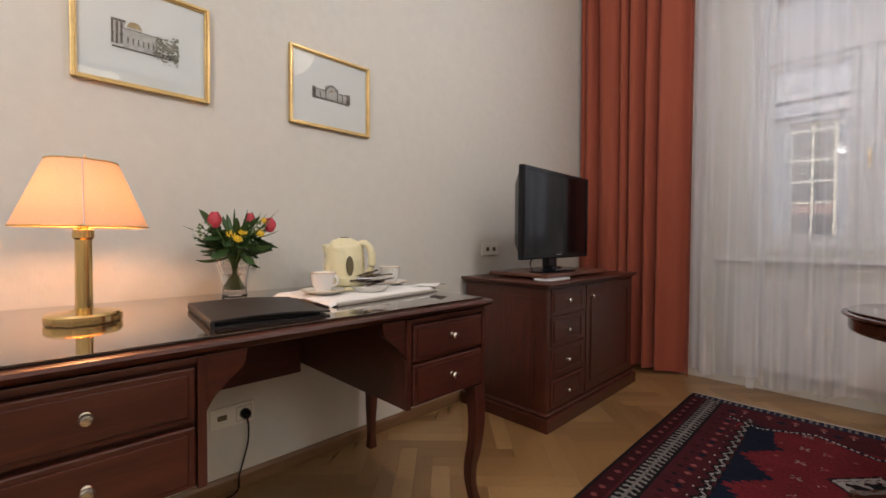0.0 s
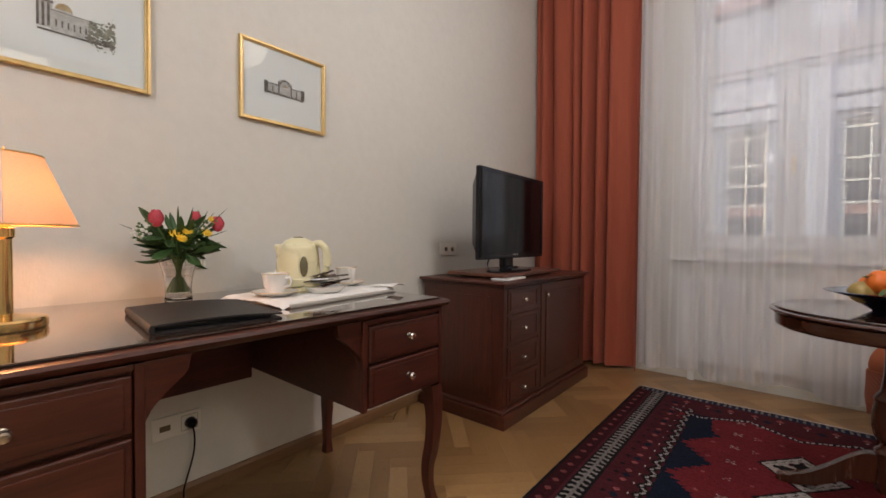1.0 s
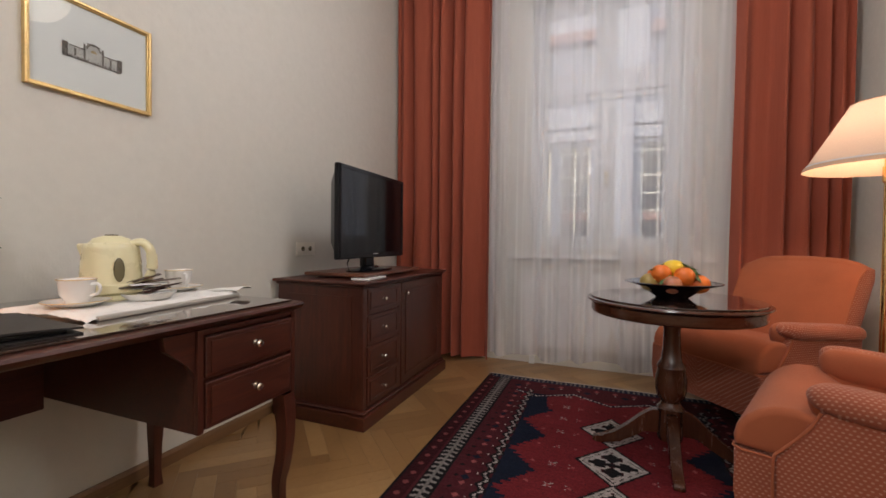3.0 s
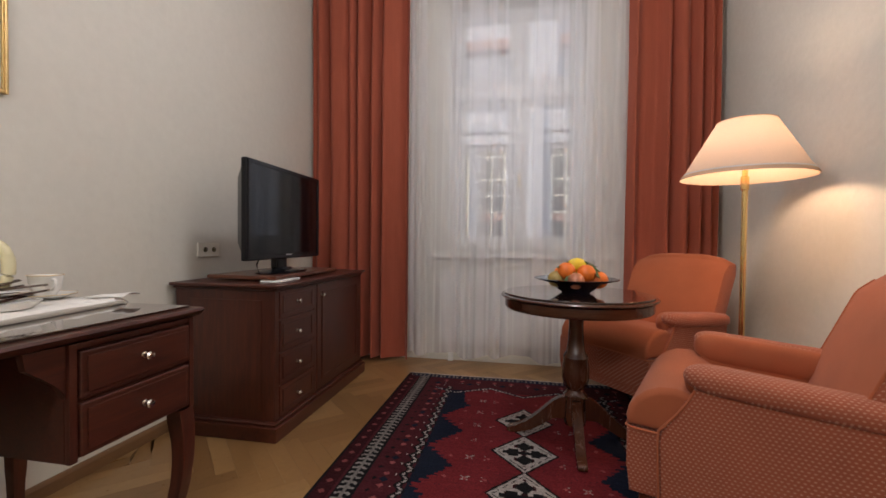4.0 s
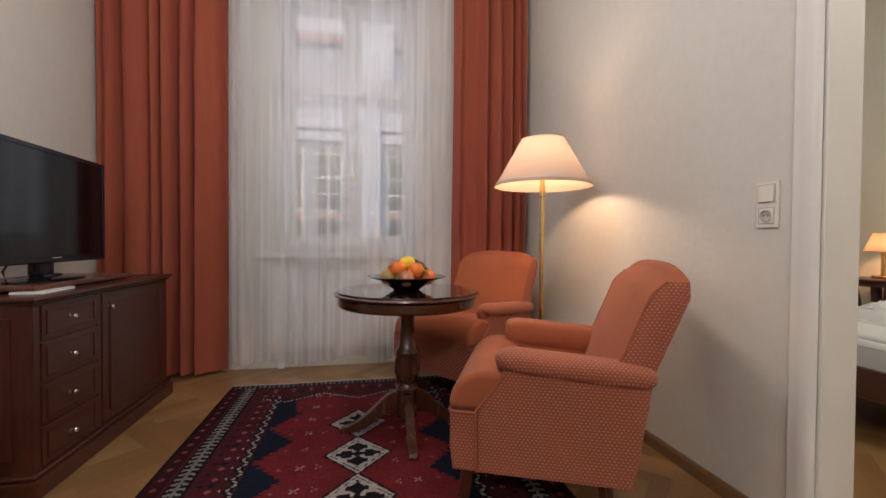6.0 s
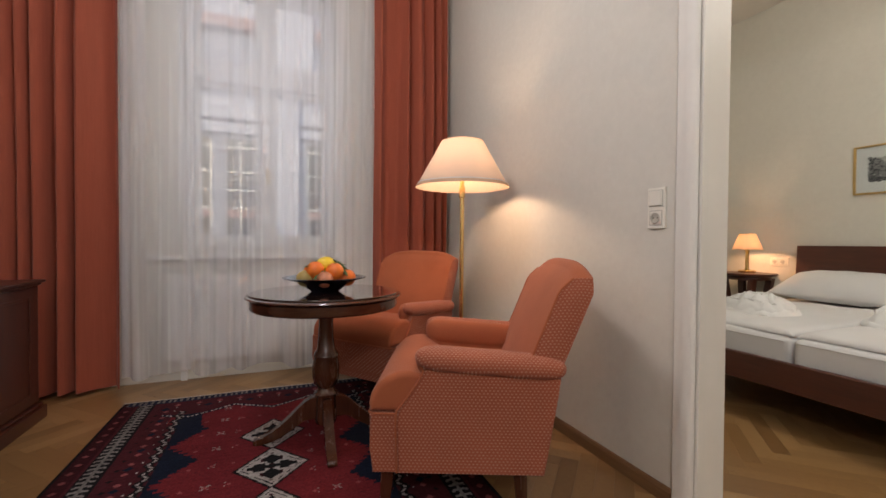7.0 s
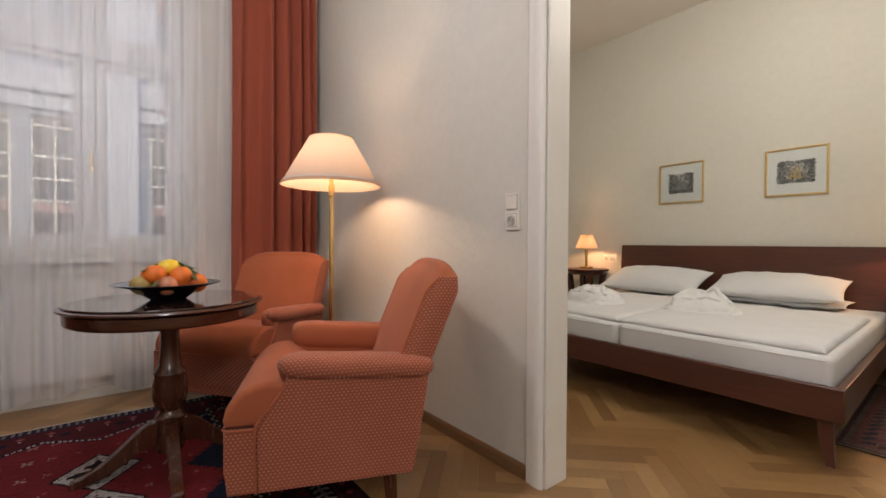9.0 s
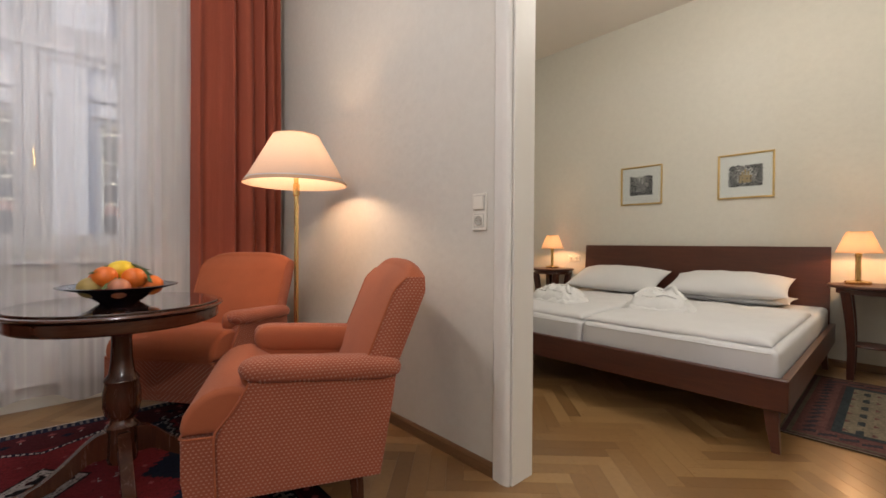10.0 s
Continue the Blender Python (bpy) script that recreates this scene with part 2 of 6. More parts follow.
M_OCHRE = engraving("ochre_wash", (0.36, 0.24, 0.11), (0.56, 0.42, 0.22))
M_OLIVE = engraving("olive_wash", (0.12, 0.11, 0.075), (0.34, 0.31, 0.22))
M_CURTAIN = cloth("terracotta_curtain", (0.37, 0.094, 0.054), translucent=0.12, weave=500)
M_NET = net_mat("white_voile")
M_CHAIR = cloth("terracotta_plain", (0.36, 0.103, 0.045))
M_CHAIRDOT = cloth("terracotta_dotted", (0.32, 0.092, 0.050), dots=(0.54, 0.30, 0.21))
M_LINEN = cloth("white_bed_linen", (0.69, 0.69, 0.69), weave=700, vary=0.04)
M_TERRY = cloth("white_terry", (0.74, 0.74, 0.73), weave=380, vary=0.06)
M_NAPKIN = cloth("white_napkin", (0.76, 0.74, 0.70), weave=600, vary=0.05)
M_TRAY = plain("grey_tray", (0.42, 0.39, 0.34), 0.45, vary=0.06, bump=0)
M_BLACK = plain("black_plastic", (0.006, 0.006, 0.008), 0.2, vary=0.1, bump=0)
M_SCREEN = plain("dark_screen", (0.003, 0.0035, 0.005), 0.07, vary=0.05, bump=0)
for m_ in (M_BLACK, M_SCREEN):
    m_.node_tree.nodes["Principled BSDF"].inputs["Specular IOR Level"].default_value = 0.28
M_LEATHER = plain("black_leatherette", (0.009, 0.007, 0.007), 0.5, vary=0.2, scale=40, bump=0.35)
M_CHINA = plain("white_china", (0.80, 0.78, 0.74), 0.15, vary=0.02, bump=0)
M_CREAM = plain("cream_plastic", (0.76, 0.70, 0.44), 0.28, vary=0.03, bump=0)
M_GAUGE = plain("smoked_gauge", (0.13, 0.11, 0.06), 0.2, bump=0)
M_SHADE = shade_mat("cream_shade", (0.64, 0.44, 0.30), 0.115)
M_SHADE2 = shade_mat("ivory_shade", (0.56, 0.44, 0.35), 0.17)
M_TRIM = plain("silver_braid", (0.55, 0.55, 0.55), 0.5)
M_GLASS = glass("clear_glass")
M_PANE = pane_glass("window_glass")
M_PLATE = plain("dark_desk_glass", (0.030, 0.014, 0.009), 0.06, vary=0.15, scale=3, bump=0, coat=1.0)
M_BULB = glow("warm_bulb", (1.0, 0.72, 0.42), 6.0)
M_DOME = glow("opal_dome", (1.0, 0.86, 0.68), 2.0)
M_LEAF = plain("leaf_green", (0.045, 0.10, 0.028), 0.45, vary=0.35, scale=30)
M_STEM = plain("stem_green", (0.10, 0.17, 0.05), 0.5, vary=0.2)
M_TULIP = plain("tulip_red", (0.52, 0.05, 0.075), 0.5, vary=0.3, scale=50)
M_YELLOW = plain("yellow_petal", (0.75, 0.50, 0.03), 0.5, vary=0.2, scale=60)
M_BABY = plain("white_petal", (0.75, 0.76, 0.70), 0.7, vary=0.1)
M_ORANGE = plain("orange_peel", (0.74, 0.165, 0.018), 0.42, vary=0.12, scale=60, bump=0.3)
M_LEMON = plain("lemon_peel", (0.78, 0.55, 0.03), 0.42, vary=0.1, scale=60, bump=0.3)
M_APPLE = plain("apple_skin", (0.50, 0.19, 0.10), 0.35, vary=0.5, scale=22, bump=0)
M_PEAR = plain("pear_skin", (0.36, 0.25, 0.07), 0.45, vary=0.25, scale=40, bump=0)
M_BOWL = plain("black_glaze", (0.008, 0.010, 0.022), 0.2, vary=0.1, bump=0, coat=0.15)
M_PAPER = plain("white_paper", (0.80, 0.80, 0.78), 0.7, vary=0.02, bump=0)
M_RUG = pattern_mat("knotted_wool")
M_WRAP = plain("brown_wrapper", (0.05, 0.022, 0.016), 0.2, vary=0.3, scale=90)
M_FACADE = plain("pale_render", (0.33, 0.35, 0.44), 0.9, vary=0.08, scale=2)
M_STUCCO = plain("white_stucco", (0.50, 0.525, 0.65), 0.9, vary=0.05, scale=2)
M_TILE = plain("dull_pink_render", (0.40, 0.25, 0.24), 0.9, vary=0.12, scale=4)
M_FARGLASS = plain("far_window_glass", (0.07, 0.075, 0.09), 0.1, vary=0.3, scale=1.5, bump=0)
M_GROUND = plain("courtyard_paving", (0.22, 0.21, 0.20), 0.9, scale=3)


# ---- mesh helpers ----
def thing(name, place=(0, 0, 0), turn=0.0, label="", category="", group="", kind=""):
    ob = new(name)
    ob.empty_display_size = 0.1
    ob.matrix_world = pose(*place, 0, 0, turn)
    return tagged(ob, label, category, group, kind)


def part(name, bm, material, parent=None, label="", smooth=True, flat=True):
    me = bpy.data.meshes.new(name)
    bmesh.ops.recalc_face_normals(bm, faces=bm.faces)
    if smooth:
        for f in bm.faces:
            f.smooth = True
        for e in bm.edges:
            e.smooth = e.is_boundary or e.calc_face_angle(0) < radians(38)
    bm.to_mesh(me)
    bm.free()
    me.materials.append(material)
    ob = new(name, me)
    if parent:
        ob.parent = parent
    if label:
        ob["label"] = label
    if smooth and flat and len(me.polygons) < 700:
        mod = ob.modifiers.new("flat_faces", 'WEIGHTED_NORMAL')
        mod.keep_sharp = True
    return ob


def box(x0, x1, y0, y1, z0, z1, bev=0.0, seg=2, bm=None):
    b = bmesh.new()
    bmesh.ops.create_cube(b, size=1)
    for v in b.verts:
        v.co = Vector(((x0 + x1) / 2 + v.co.x * (x1 - x0), (y0 + y1) / 2 + v.co.y * (y1 - y0), (z0 + z1) / 2 + v.co.z * (z1 - z0)))
    if bev:
        bmesh.ops.bevel(b, geom=b.edges[:], offset=bev, segments=seg, affect='EDGES', profile=0.5)
    return join(bm, b)


def join(bm, b):
    if bm is None:
        return b
    me = bpy.data.meshes.new("tmp")
    b.to_mesh(me)
    b.free()
    bm.from_mesh(me)
    bpy.data.meshes.remove(me)
    return bm


def lathe(profile, n=40, bm=None, at=(0, 0, 0), sx=1.0, sy=1.0):
    b = bmesh.new()
    rings = []
    for r, z in profile:
        if r < 1e-6:
            rings.append([b.verts.new((at[0], at[1], at[2] + z))])
        else:
            rings.append([b.verts.new((at[0] + sx * r * math.cos(2 * math.pi * i / n), at[1] + sy * r * math.sin(2 * math.pi * i / n), at[2] + z)) for i in range(n)])
    for a, c in zip(rings, rings[1:]):
        for i in range(n):
            j = (i + 1) % n
            if len(a) == 1 and len(c) > 1:
                b.faces.new((a[0], c[i], c[j]))
            elif len(c) == 1 and len(a) > 1:
                b.faces.new((a[i], a[j], c[0]))
            elif len(a) > 1:
                b.faces.new((a[i], a[j], c[j], c[i]))
    return join(bm, b)


def prism(outline, axis, a, b_, bev=0.0, seg=2, bm=None):
    """A closed outline in the two other axes, drawn out along one axis from a to b_."""
    b = bmesh.new()

    def put(p, w):
        return {'x': (w, p[0], p[1]), 'y': (p[0], w, p[1]), 'z': (p[0], p[1], w)}[axis]
    lo = [b.verts.new(put(p, a)) for p in outline]
    hi = [b.verts.new(put(p, b_)) for p in outline]
    n = len(outline)
    b.faces.new(lo)
    b.faces.new(hi[::-1])
    for i in range(n):
        b.faces.new((lo[i], hi[i], hi[(i + 1) % n], lo[(i + 1) % n]))
    if bev:
        rim = [e for f in b.faces if len(f.verts) == n and n != 4 or f in (b.faces[:2]) for e in f.edges]
        bmesh.ops.bevel(b, geom=list(set(rim)), offset=bev, segments=seg, affect='EDGES', profile=0.5)
    return join(bm, b)


def tube(points, radius, n=8, bm=None, squash=1.0):
    """A tube along a line of points; radius may be one number or one for each point."""
    b = bmesh.new()
    pts = [Vector(p) for p in points]
    rad = radius if isinstance(radius, (list, tuple)) else [radius] * len(pts)
    rings = []
    for i, p in enumerate(pts):
        d = (pts[min(i + 1, len(pts) - 1)] - pts[max(i - 1, 0)]).normalized()
        u = d.orthogonal().normalized() if abs(d.z) > 0.98 else d.cross(Vector((0, 0, 1))).normalized()
        w = d.cross(u).normalized()
        rings.append([b.verts.new(p + rad[i] * (u * math.cos(2 * math.pi * k / n) * squash + w * math.sin(2 * math.pi * k / n))) for k in range(n)])
    for a, c in zip(rings, rings[1:]):
        for k in range(n):
            b.faces.new((a[k], a[(k + 1) % n], c[(k + 1) % n], c[k]))
    b.faces.new(rings[0][::-1])
    b.faces.new(rings[-1])
    return join(bm, b)


def square_leg(points, sizes, bm=None):
    """A square leg that swells and bends along its length."""
    b = bmesh.new()
    rings = []
    for p, s in zip(points, sizes):
        h = s / 2
        rings.append([b.verts.new((p[0] + dx * h, p[1] + dy * h, p[2])) for dx, dy in ((-1, -1), (1, -1), (1, 1), (-1, 1))])
    for a, c in zip(rings, rings[1:]):
        for k in range(4):
            b.faces.new((a[k], a[(k + 1) % 4], c[(k + 1) % 4], c[k]))
    b.faces.new(rings[0][::-1])
    b.faces.new(rings[-1])
    up = [e for e in b.edges if abs(e.verts[0].co.z - e.verts[1].co.z) > 0.005]
    bmesh.ops.bevel(b, geom=up, offset=0.004, segments=2, affect='EDGES', profile=0.5)
    return join(bm, b)


def moved(bm, m):
    bmesh.ops.transform(bm, matrix=m, verts=bm.verts)
    return bm


def sheet(nx, ny, fn, thick=0.0):
    """A grid surface from fn(u, v), both 0 to 1; given a thickness, a closed slab below it."""
    b = bmesh.new()
    g = [[b.verts.new(fn(i / nx, j / ny)) for j in range(ny + 1)] for i in range(nx + 1)]
    for i in range(nx):
        for j in range(ny):
            b.faces.new((g[i][j], g[i + 1][j], g[i + 1][j + 1], g[i][j + 1]))
    if thick:
        bmesh.ops.recalc_face_normals(b, faces=b.faces)
        bmesh.ops.solidify(b, geom=b.faces[:], thickness=thick)
    return b


def ball(r, place=(0, 0, 0), s=(1, 1, 1), u=16, v=10, bm=None):
    b = bmesh.new()
    bmesh.ops.create_uvsphere(b, u_segments=u, v_segments=v, radius=r)
    for w in b.verts:
        w.co = Vector((place[0] + w.co.x * s[0], place[1] + w.co.y * s[1], place[2] + w.co.z * s[2]))
    return join(bm, b)


def curve(points, n=6):
    """A smooth open line through the points."""
    out = []
    m = len(points)
    for i in range(m - 1):
        p0, p1, p2, p3 = (Vector(points[min(max(i + k - 1, 0), m - 1)]) for k in range(4))
        for s in range(n):
            t = s / n
            out.append(tuple(0.5 * ((2 * p1) + (p2 - p0) * t + (2 * p0 - 5 * p1 + 4 * p2 - p3) * t * t + (3 * p1 - p0 - 3 * p2 + p3) * t ** 3)))
    return out + [tuple(points[-1])]


# ---- the two rooms ----
RIGHT, BACK, HIGH = 3.183, -5.6, 3.38     # sitting room: inner face, rear wall, ceiling
BED_WALL, THICK = 6.46, 0.135             # bedroom: headboard wall, partition thickness
BED_BACK = -5.2


def structure(name, bm, material, label, category="wall"):
    ob = part(name, bm, material, None, label, smooth=False)
    return tagged(ob, label, category, "", "structure")


structure("wall_west", box(-0.2, 0, BACK - 0.2, 0, 0, HIGH), M_WALL, "cream patterned wallpaper wall behind the writing desk")
structure("wall_south", box(0, RIGHT, BACK - 0.2, BACK, 0, HIGH), M_WALL, "cream wallpaper wall closing the sitting room")
# window wall with its opening
WX0, WX1, WZ0, WZ1 = 1.165, 2.245, 0.93, 2.98
nb = box(-0.2, WX0, 0, 0.42, 0, HIGH)
box(WX1, BED_WALL + 0.2, 0, 0.42, 0, HIGH, bm=nb)
box(WX0, WX1, 0, 0.42, 0, WZ0, bm=nb)
box(WX0, WX1, 0, 0.42, WZ1, HIGH, bm=nb)
structure("wall_north", nb, M_WALL, "cream wall pierced by the tall curtained window")
# partition with its doorway
DY0, DY1, DZ = -3.95, -2.352, 2.55
eb = box(RIGHT, RIGHT + THICK - 0.02, DY1 + 0.002, 0, 0, HIGH)
box(RIGHT, RIGHT + THICK - 0.02, BACK - 0.2, DY0 - 0.002, 0, HIGH, bm=eb)
box(RIGHT, RIGHT + THICK - 0.02, DY0 - 0.002, DY1 + 0.002, DZ + 0.002, HIGH, bm=eb)
structure("wall_east", eb, M_WALL, "cream patterned partition wall beside the open doorway")
structure("wall_bedroom_east", box(BED_WALL, BED_WALL + 0.2, BED_BACK - 0.2, 0, 0, HIGH), M_WALL, "cream wallpaper wall behind the double bed")
structure("wall_bedroom_south", box(RIGHT + THICK, BED_WALL, BED_BACK - 0.2, BED_BACK, 0, HIGH), M_WALL, "cream wallpaper wall closing the bedroom")
structure("ceiling", box(-0.2, BED_WALL + 0.2, BACK - 0.2, 0.42, HIGH, HIGH + 0.15), M_CEIL, "plain off-white painted plaster ceiling", "ceiling")

# skirting boards
SK = [(0, 0), (0.013, 0), (0.013, 0.045), (0.007, 0.058), (0, 0.06)]
tagged(part("baseboard", prism(SK, 'y', BACK, -0.02, bm=None), M_SKIRT, None, "", False), "low brown oak skirting board along the wall", "baseboard", "", "structure")
tagged(part("baseboard", prism([(RIGHT - p[0], p[1]) for p in SK], 'y', -2.27, -0.02), M_SKIRT, None, "", False), "low brown oak skirting board along the partition", "baseboard", "", "structure")
tagged(part("baseboard", prism([(BED_WALL - p[0], p[1]) for p in SK], 'y', BED_BACK, -0.02), M_SKIRT, None, "", False), "low brown oak skirting board behind the bed", "baseboard", "", "structure")

# door frame: lining and rounded casing
door = thing("door_1", (0, 0, 0), 0, "white-painted door frame around an open doorway", "door frame", "", "structure")


def casing(y_in, y_out, x_face, x_wall, side):
    """Section of a rounded casing in plan, with two shallow steps."""
    s = 1 if y_out > y_in else -1
    w = abs(y_out - y_in)
    d = (x_face - x_wall)
    return [(x_wall, y_in), (x_wall, y_out), (x_wall + d * 0.7, y_out), (x_wall + d, y_out - s * 0.006), (x_wall + d, y_in + s * w * 0.62),
            (x_wall + d * 1.25, y_in + s * w * 0.55), (x_wall + d * 1.30, y_in + s * w * 0.22), (x_wall + d * 1.05, y_in + s * w * 0.04), (x_wall + d * 0.5, y_in - s * 0.006)]


part("casing", prism(casing(DY1, -2.272, RIGHT - 0.016, RIGHT, 0), 'z', 0, DZ + 0.08), M_WHITE, door)
part("casing", prism(casing(DY0, DY0 - 0.08, RIGHT - 0.016, RIGHT, 0), 'z', 0, DZ + 0.08), M_WHITE, door)
part("casing", box(RIGHT - 0.02, RIGHT, DY0, DY1, DZ, DZ + 0.08, 0.006), M_WHITE, door)
part("lining", box(RIGHT, RIGHT + THICK, DY1 - 0.014, DY1, 0, DZ, 0.003), M_WHITE, door)
part("lining", box(RIGHT, RIGHT + THICK, DY0, DY0 + 0.014, 0, DZ, 0.003), M_WHITE, door)
part("lining", box(RIGHT, RIGHT + THICK, DY0 + 0.014, DY1 - 0.014, DZ - 0.014, DZ, 0.003), M_WHITE, door)

# ---- window, curtains and what lies outside ----
win = thing("window_1", (0, 0.27, 0), 0, "tall white casement window with upper lights, closed", "window", "", "structure")


def ring(x0, x1, z0, z1, w, y0, y1, bev=0.004):
    """A rectangular frame of four mitre-less bars."""
    b = box(x0, x0 + w, y0, y1, z0, z1, bev)
    box(x1 - w, x1, y0, y1, z0, z1, bev, bm=b)
    box(x0 + w, x1 - w, y0 + 0.001, y1 - 0.001, z0, z0 + w, bev, bm=b)
    box(x0 + w, x1 - w, y0 + 0.001, y1 - 0.001, z1 - w, z1, bev, bm=b)
    return b


part("window_frame", ring(WX0, WX1, WZ0, WZ1, 0.05, 0.0, 0.09), M_WINPAINT, win)
part("mullion", box(1.685, 1.755, -0.006, 0.095, WZ0 + 0.05, WZ1 - 0.05, 0.008), M_WINPAINT, win)
part("transom", box(WX0 + 0.05, WX1 - 0.05, -0.012, 0.10, 2.20, 2.34, 0.012), M_WINPAINT, win)
for sx0, sx1 in ((WX0 + 0.052, 1.683), (1.757, WX1 - 0.052)):
    for sz0, sz1 in ((WZ0 + 0.052, 2.198), (2.342, WZ1 - 0.052)):
        sash = part("sash", ring(sx0, sx1, sz0, sz1, 0.044, 0.012, 0.066, 0.006), M_WINPAINT, win)
        pane = part("pane", box(sx0 + 0.044, sx1 - 0.044, 0.036, 0.042, sz0 + 0.044, sz1 - 0.044), M_PANE, sash)
        pane.visible_shadow = False
part("window_handle", tube([(1.735, -0.012, 1.55), (1.735, -0.045, 1.55), (1.735, -0.045, 1.44)], 0.008), M_BRASS, win)
part("window_sill", box(0.98, 2.48, -0.035, 0.265, 0.845, 0.872, 0.006), M_WINPAINT, win, "white-painted window board") .location.y = -0.27
# flat radiator under the window board
rad = thing("radiator", (0, 0, 0), 0, "white ribbed panel radiator beneath the window", "radiator")
part("panel", box(1.10, 2.40, -0.045, -0.028, 0.14, 0.74, 0.006), M_WINPAINT, rad)
for i in range(26):
    part("rib", box(1.125 + i * 0.05, 1.145 + i * 0.05, -0.053, -0.046, 0.17, 0.71, 0.003, 1), M_WINPAINT, rad)
for x in (1.2, 2.3):
    part("bracket", box(x - 0.02, x + 0.02, -0.03, 0.0, 0.0, 0.16), M_WINPAINT, rad)


def curtain_mesh(x0, x1, y0, z0, z1, folds, depth, seed, nz=40, hem=0.0, slack=None):
    rnd = random.Random(seed)
    ph = [rnd.uniform(0, 6.28) for _ in range(6)]
    amp = [rnd.uniform(0.45, 1.3) for _ in range(folds + 2)]
    nx = folds * 14

    def fn(u, v):
        s = u * folds
        warped = s + 0.30 * math.sin(1.3 * s + ph[0]) + 0.16 * math.sin(3.1 * s + ph[1]) + 0.07 * math.sin(3 * v + ph[2] + s)
        a = amp[int(s)] * (1 - (s % 1)) + amp[int(s) + 1] * (s % 1)
        w = math.sin(2 * math.pi * warped)
        w += 0.18 * math.sin(4 * math.pi * warped + ph[1] + 0.8 * v)
        spread = 0.75 + 0.25 * (1 - v) if slack is None else slack + (1 - slack) * (1 - v) ** 3
        y = y0 + depth * a * w * spread + 0.006 * math.sin(7 * v + ph[3] + 3 * u)
        x = x0 + (x1 - x0) * u + depth * 0.12 * math.cos(2 * math.pi * warped) * spread * math.sin(math.pi * u)
        z = z0 + (z1 - z0) * v
        if hem:
            z += hem * (1 - v) * (0.55 * math.sin(2 * math.pi * warped * 0.5 + ph[4]) + 0.45 * math.sin(1.7 * s + ph[5]))
        return (x, y, z)
    return sheet(nx, nz, fn)


for cx0, cx1, sd in ((0.02, 0.872, 3), (2.512, 3.130, 8)):
    cur = thing("curtain", (0, 0, 0), 0, "heavy terracotta woven curtain hanging in deep folds", "curtain", "window drapes")
    part("drape", curtain_mesh(cx0, cx1, -0.135, 0.028, 3.24, 7 if cx0 < 1 else 5, 0.050, sd), M_CURTAIN, cur)
    part("heading_tape", box(cx0, cx1, -0.145, -0.125, 3.24, 3.28, 0.004), M_CURTAIN, cur)
netc = thing("net_curtain", (0, 0, 0), 0, "sheer white voile curtain with a scalloped weighted hem", "net curtain", "window drapes")
part("voile", curtain_mesh(0.86, 2.53, -0.10, 0.068, 3.25, 11, 0.028, 21, 40, 0.034, 0.10), M_NET, netc)
part("heading_tape", box(0.86, 2.53, -0.105, -0.095, 3.25, 3.28, 0.002), M_NET, netc)
rail = thing("curtain_rail", (0, 0, 0), 0, "white ceiling-mounted curtain rail", "curtain rail")
part("track", box(0.02, 3.16, -0.16, -0.08, 3.282, 3.32, 0.004), M_WHITE, rail)
for x in (0.3, 1.6, 2.9):
    part("bracket", box(x - 0.02, x + 0.02, -0.14, -0.10, 3.32, HIGH), M_WHITE, rail)

# the house across the courtyard
GROUND = -6.0
tagged(part("ground", box(-60, 60, 0.6, 120, GROUND - 0.2, GROUND), M_GROUND, None, "", False), "grey paved courtyard far below the window", "ground", "", "structure")
house = thing("apartment_building", (0, 9.0, 0), 0, "pale rendered courtyard house with barred casement windows", "building")
# window openings: left, right, foot, head
HOLES = [(-5.4, -4.2, 1.0, 3.66), (-2.6, -1.4, 1.0, 3.66), (-0.62, 0.20, 1.0, 3.66), (0.46, 1.28, 1.0, 3.66), (2.56, 3.44, 1.0, 3.66), (4.6, 5.8, 1.0, 3.66), (7.4, 8.6, 1.0, 3.66),
         (-5.4, -4.2, -4.6, -1.6), (-2.6, -1.4, -4.6, -1.6), (0.46, 1.28, -4.6, -1.6), (2.56, 3.44, -4.6, -1.6), (4.6, 5.8, -4.6, -1.6), (7.4, 8.6, -4.6, -1.6)]
wb = None
for z0, z1 in ((GROUND, -4.6), (-1.6, 1.0), (3.66, 6.5)):
    wb = box(-9, 12, 0, 0.4, z0, z1, bm=wb)
for z0, z1 in ((-4.6, -1.6), (1.0, 3.66)):
    row = [h for h in HOLES if h[2] == z0]
    edges = [-9] + [e for h in row for e in h[:2]] + [12]
    for i in range(0, len(edges), 2):
        box(edges[i], edges[i + 1], 0, 0.4, z0, z1, bm=wb)
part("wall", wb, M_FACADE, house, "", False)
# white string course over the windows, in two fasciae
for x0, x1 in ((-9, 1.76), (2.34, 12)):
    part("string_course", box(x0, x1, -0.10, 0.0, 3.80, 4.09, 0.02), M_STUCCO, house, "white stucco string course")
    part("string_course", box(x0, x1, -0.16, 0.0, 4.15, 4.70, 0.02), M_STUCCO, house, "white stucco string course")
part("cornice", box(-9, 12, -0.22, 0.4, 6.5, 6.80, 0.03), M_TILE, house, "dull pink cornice")
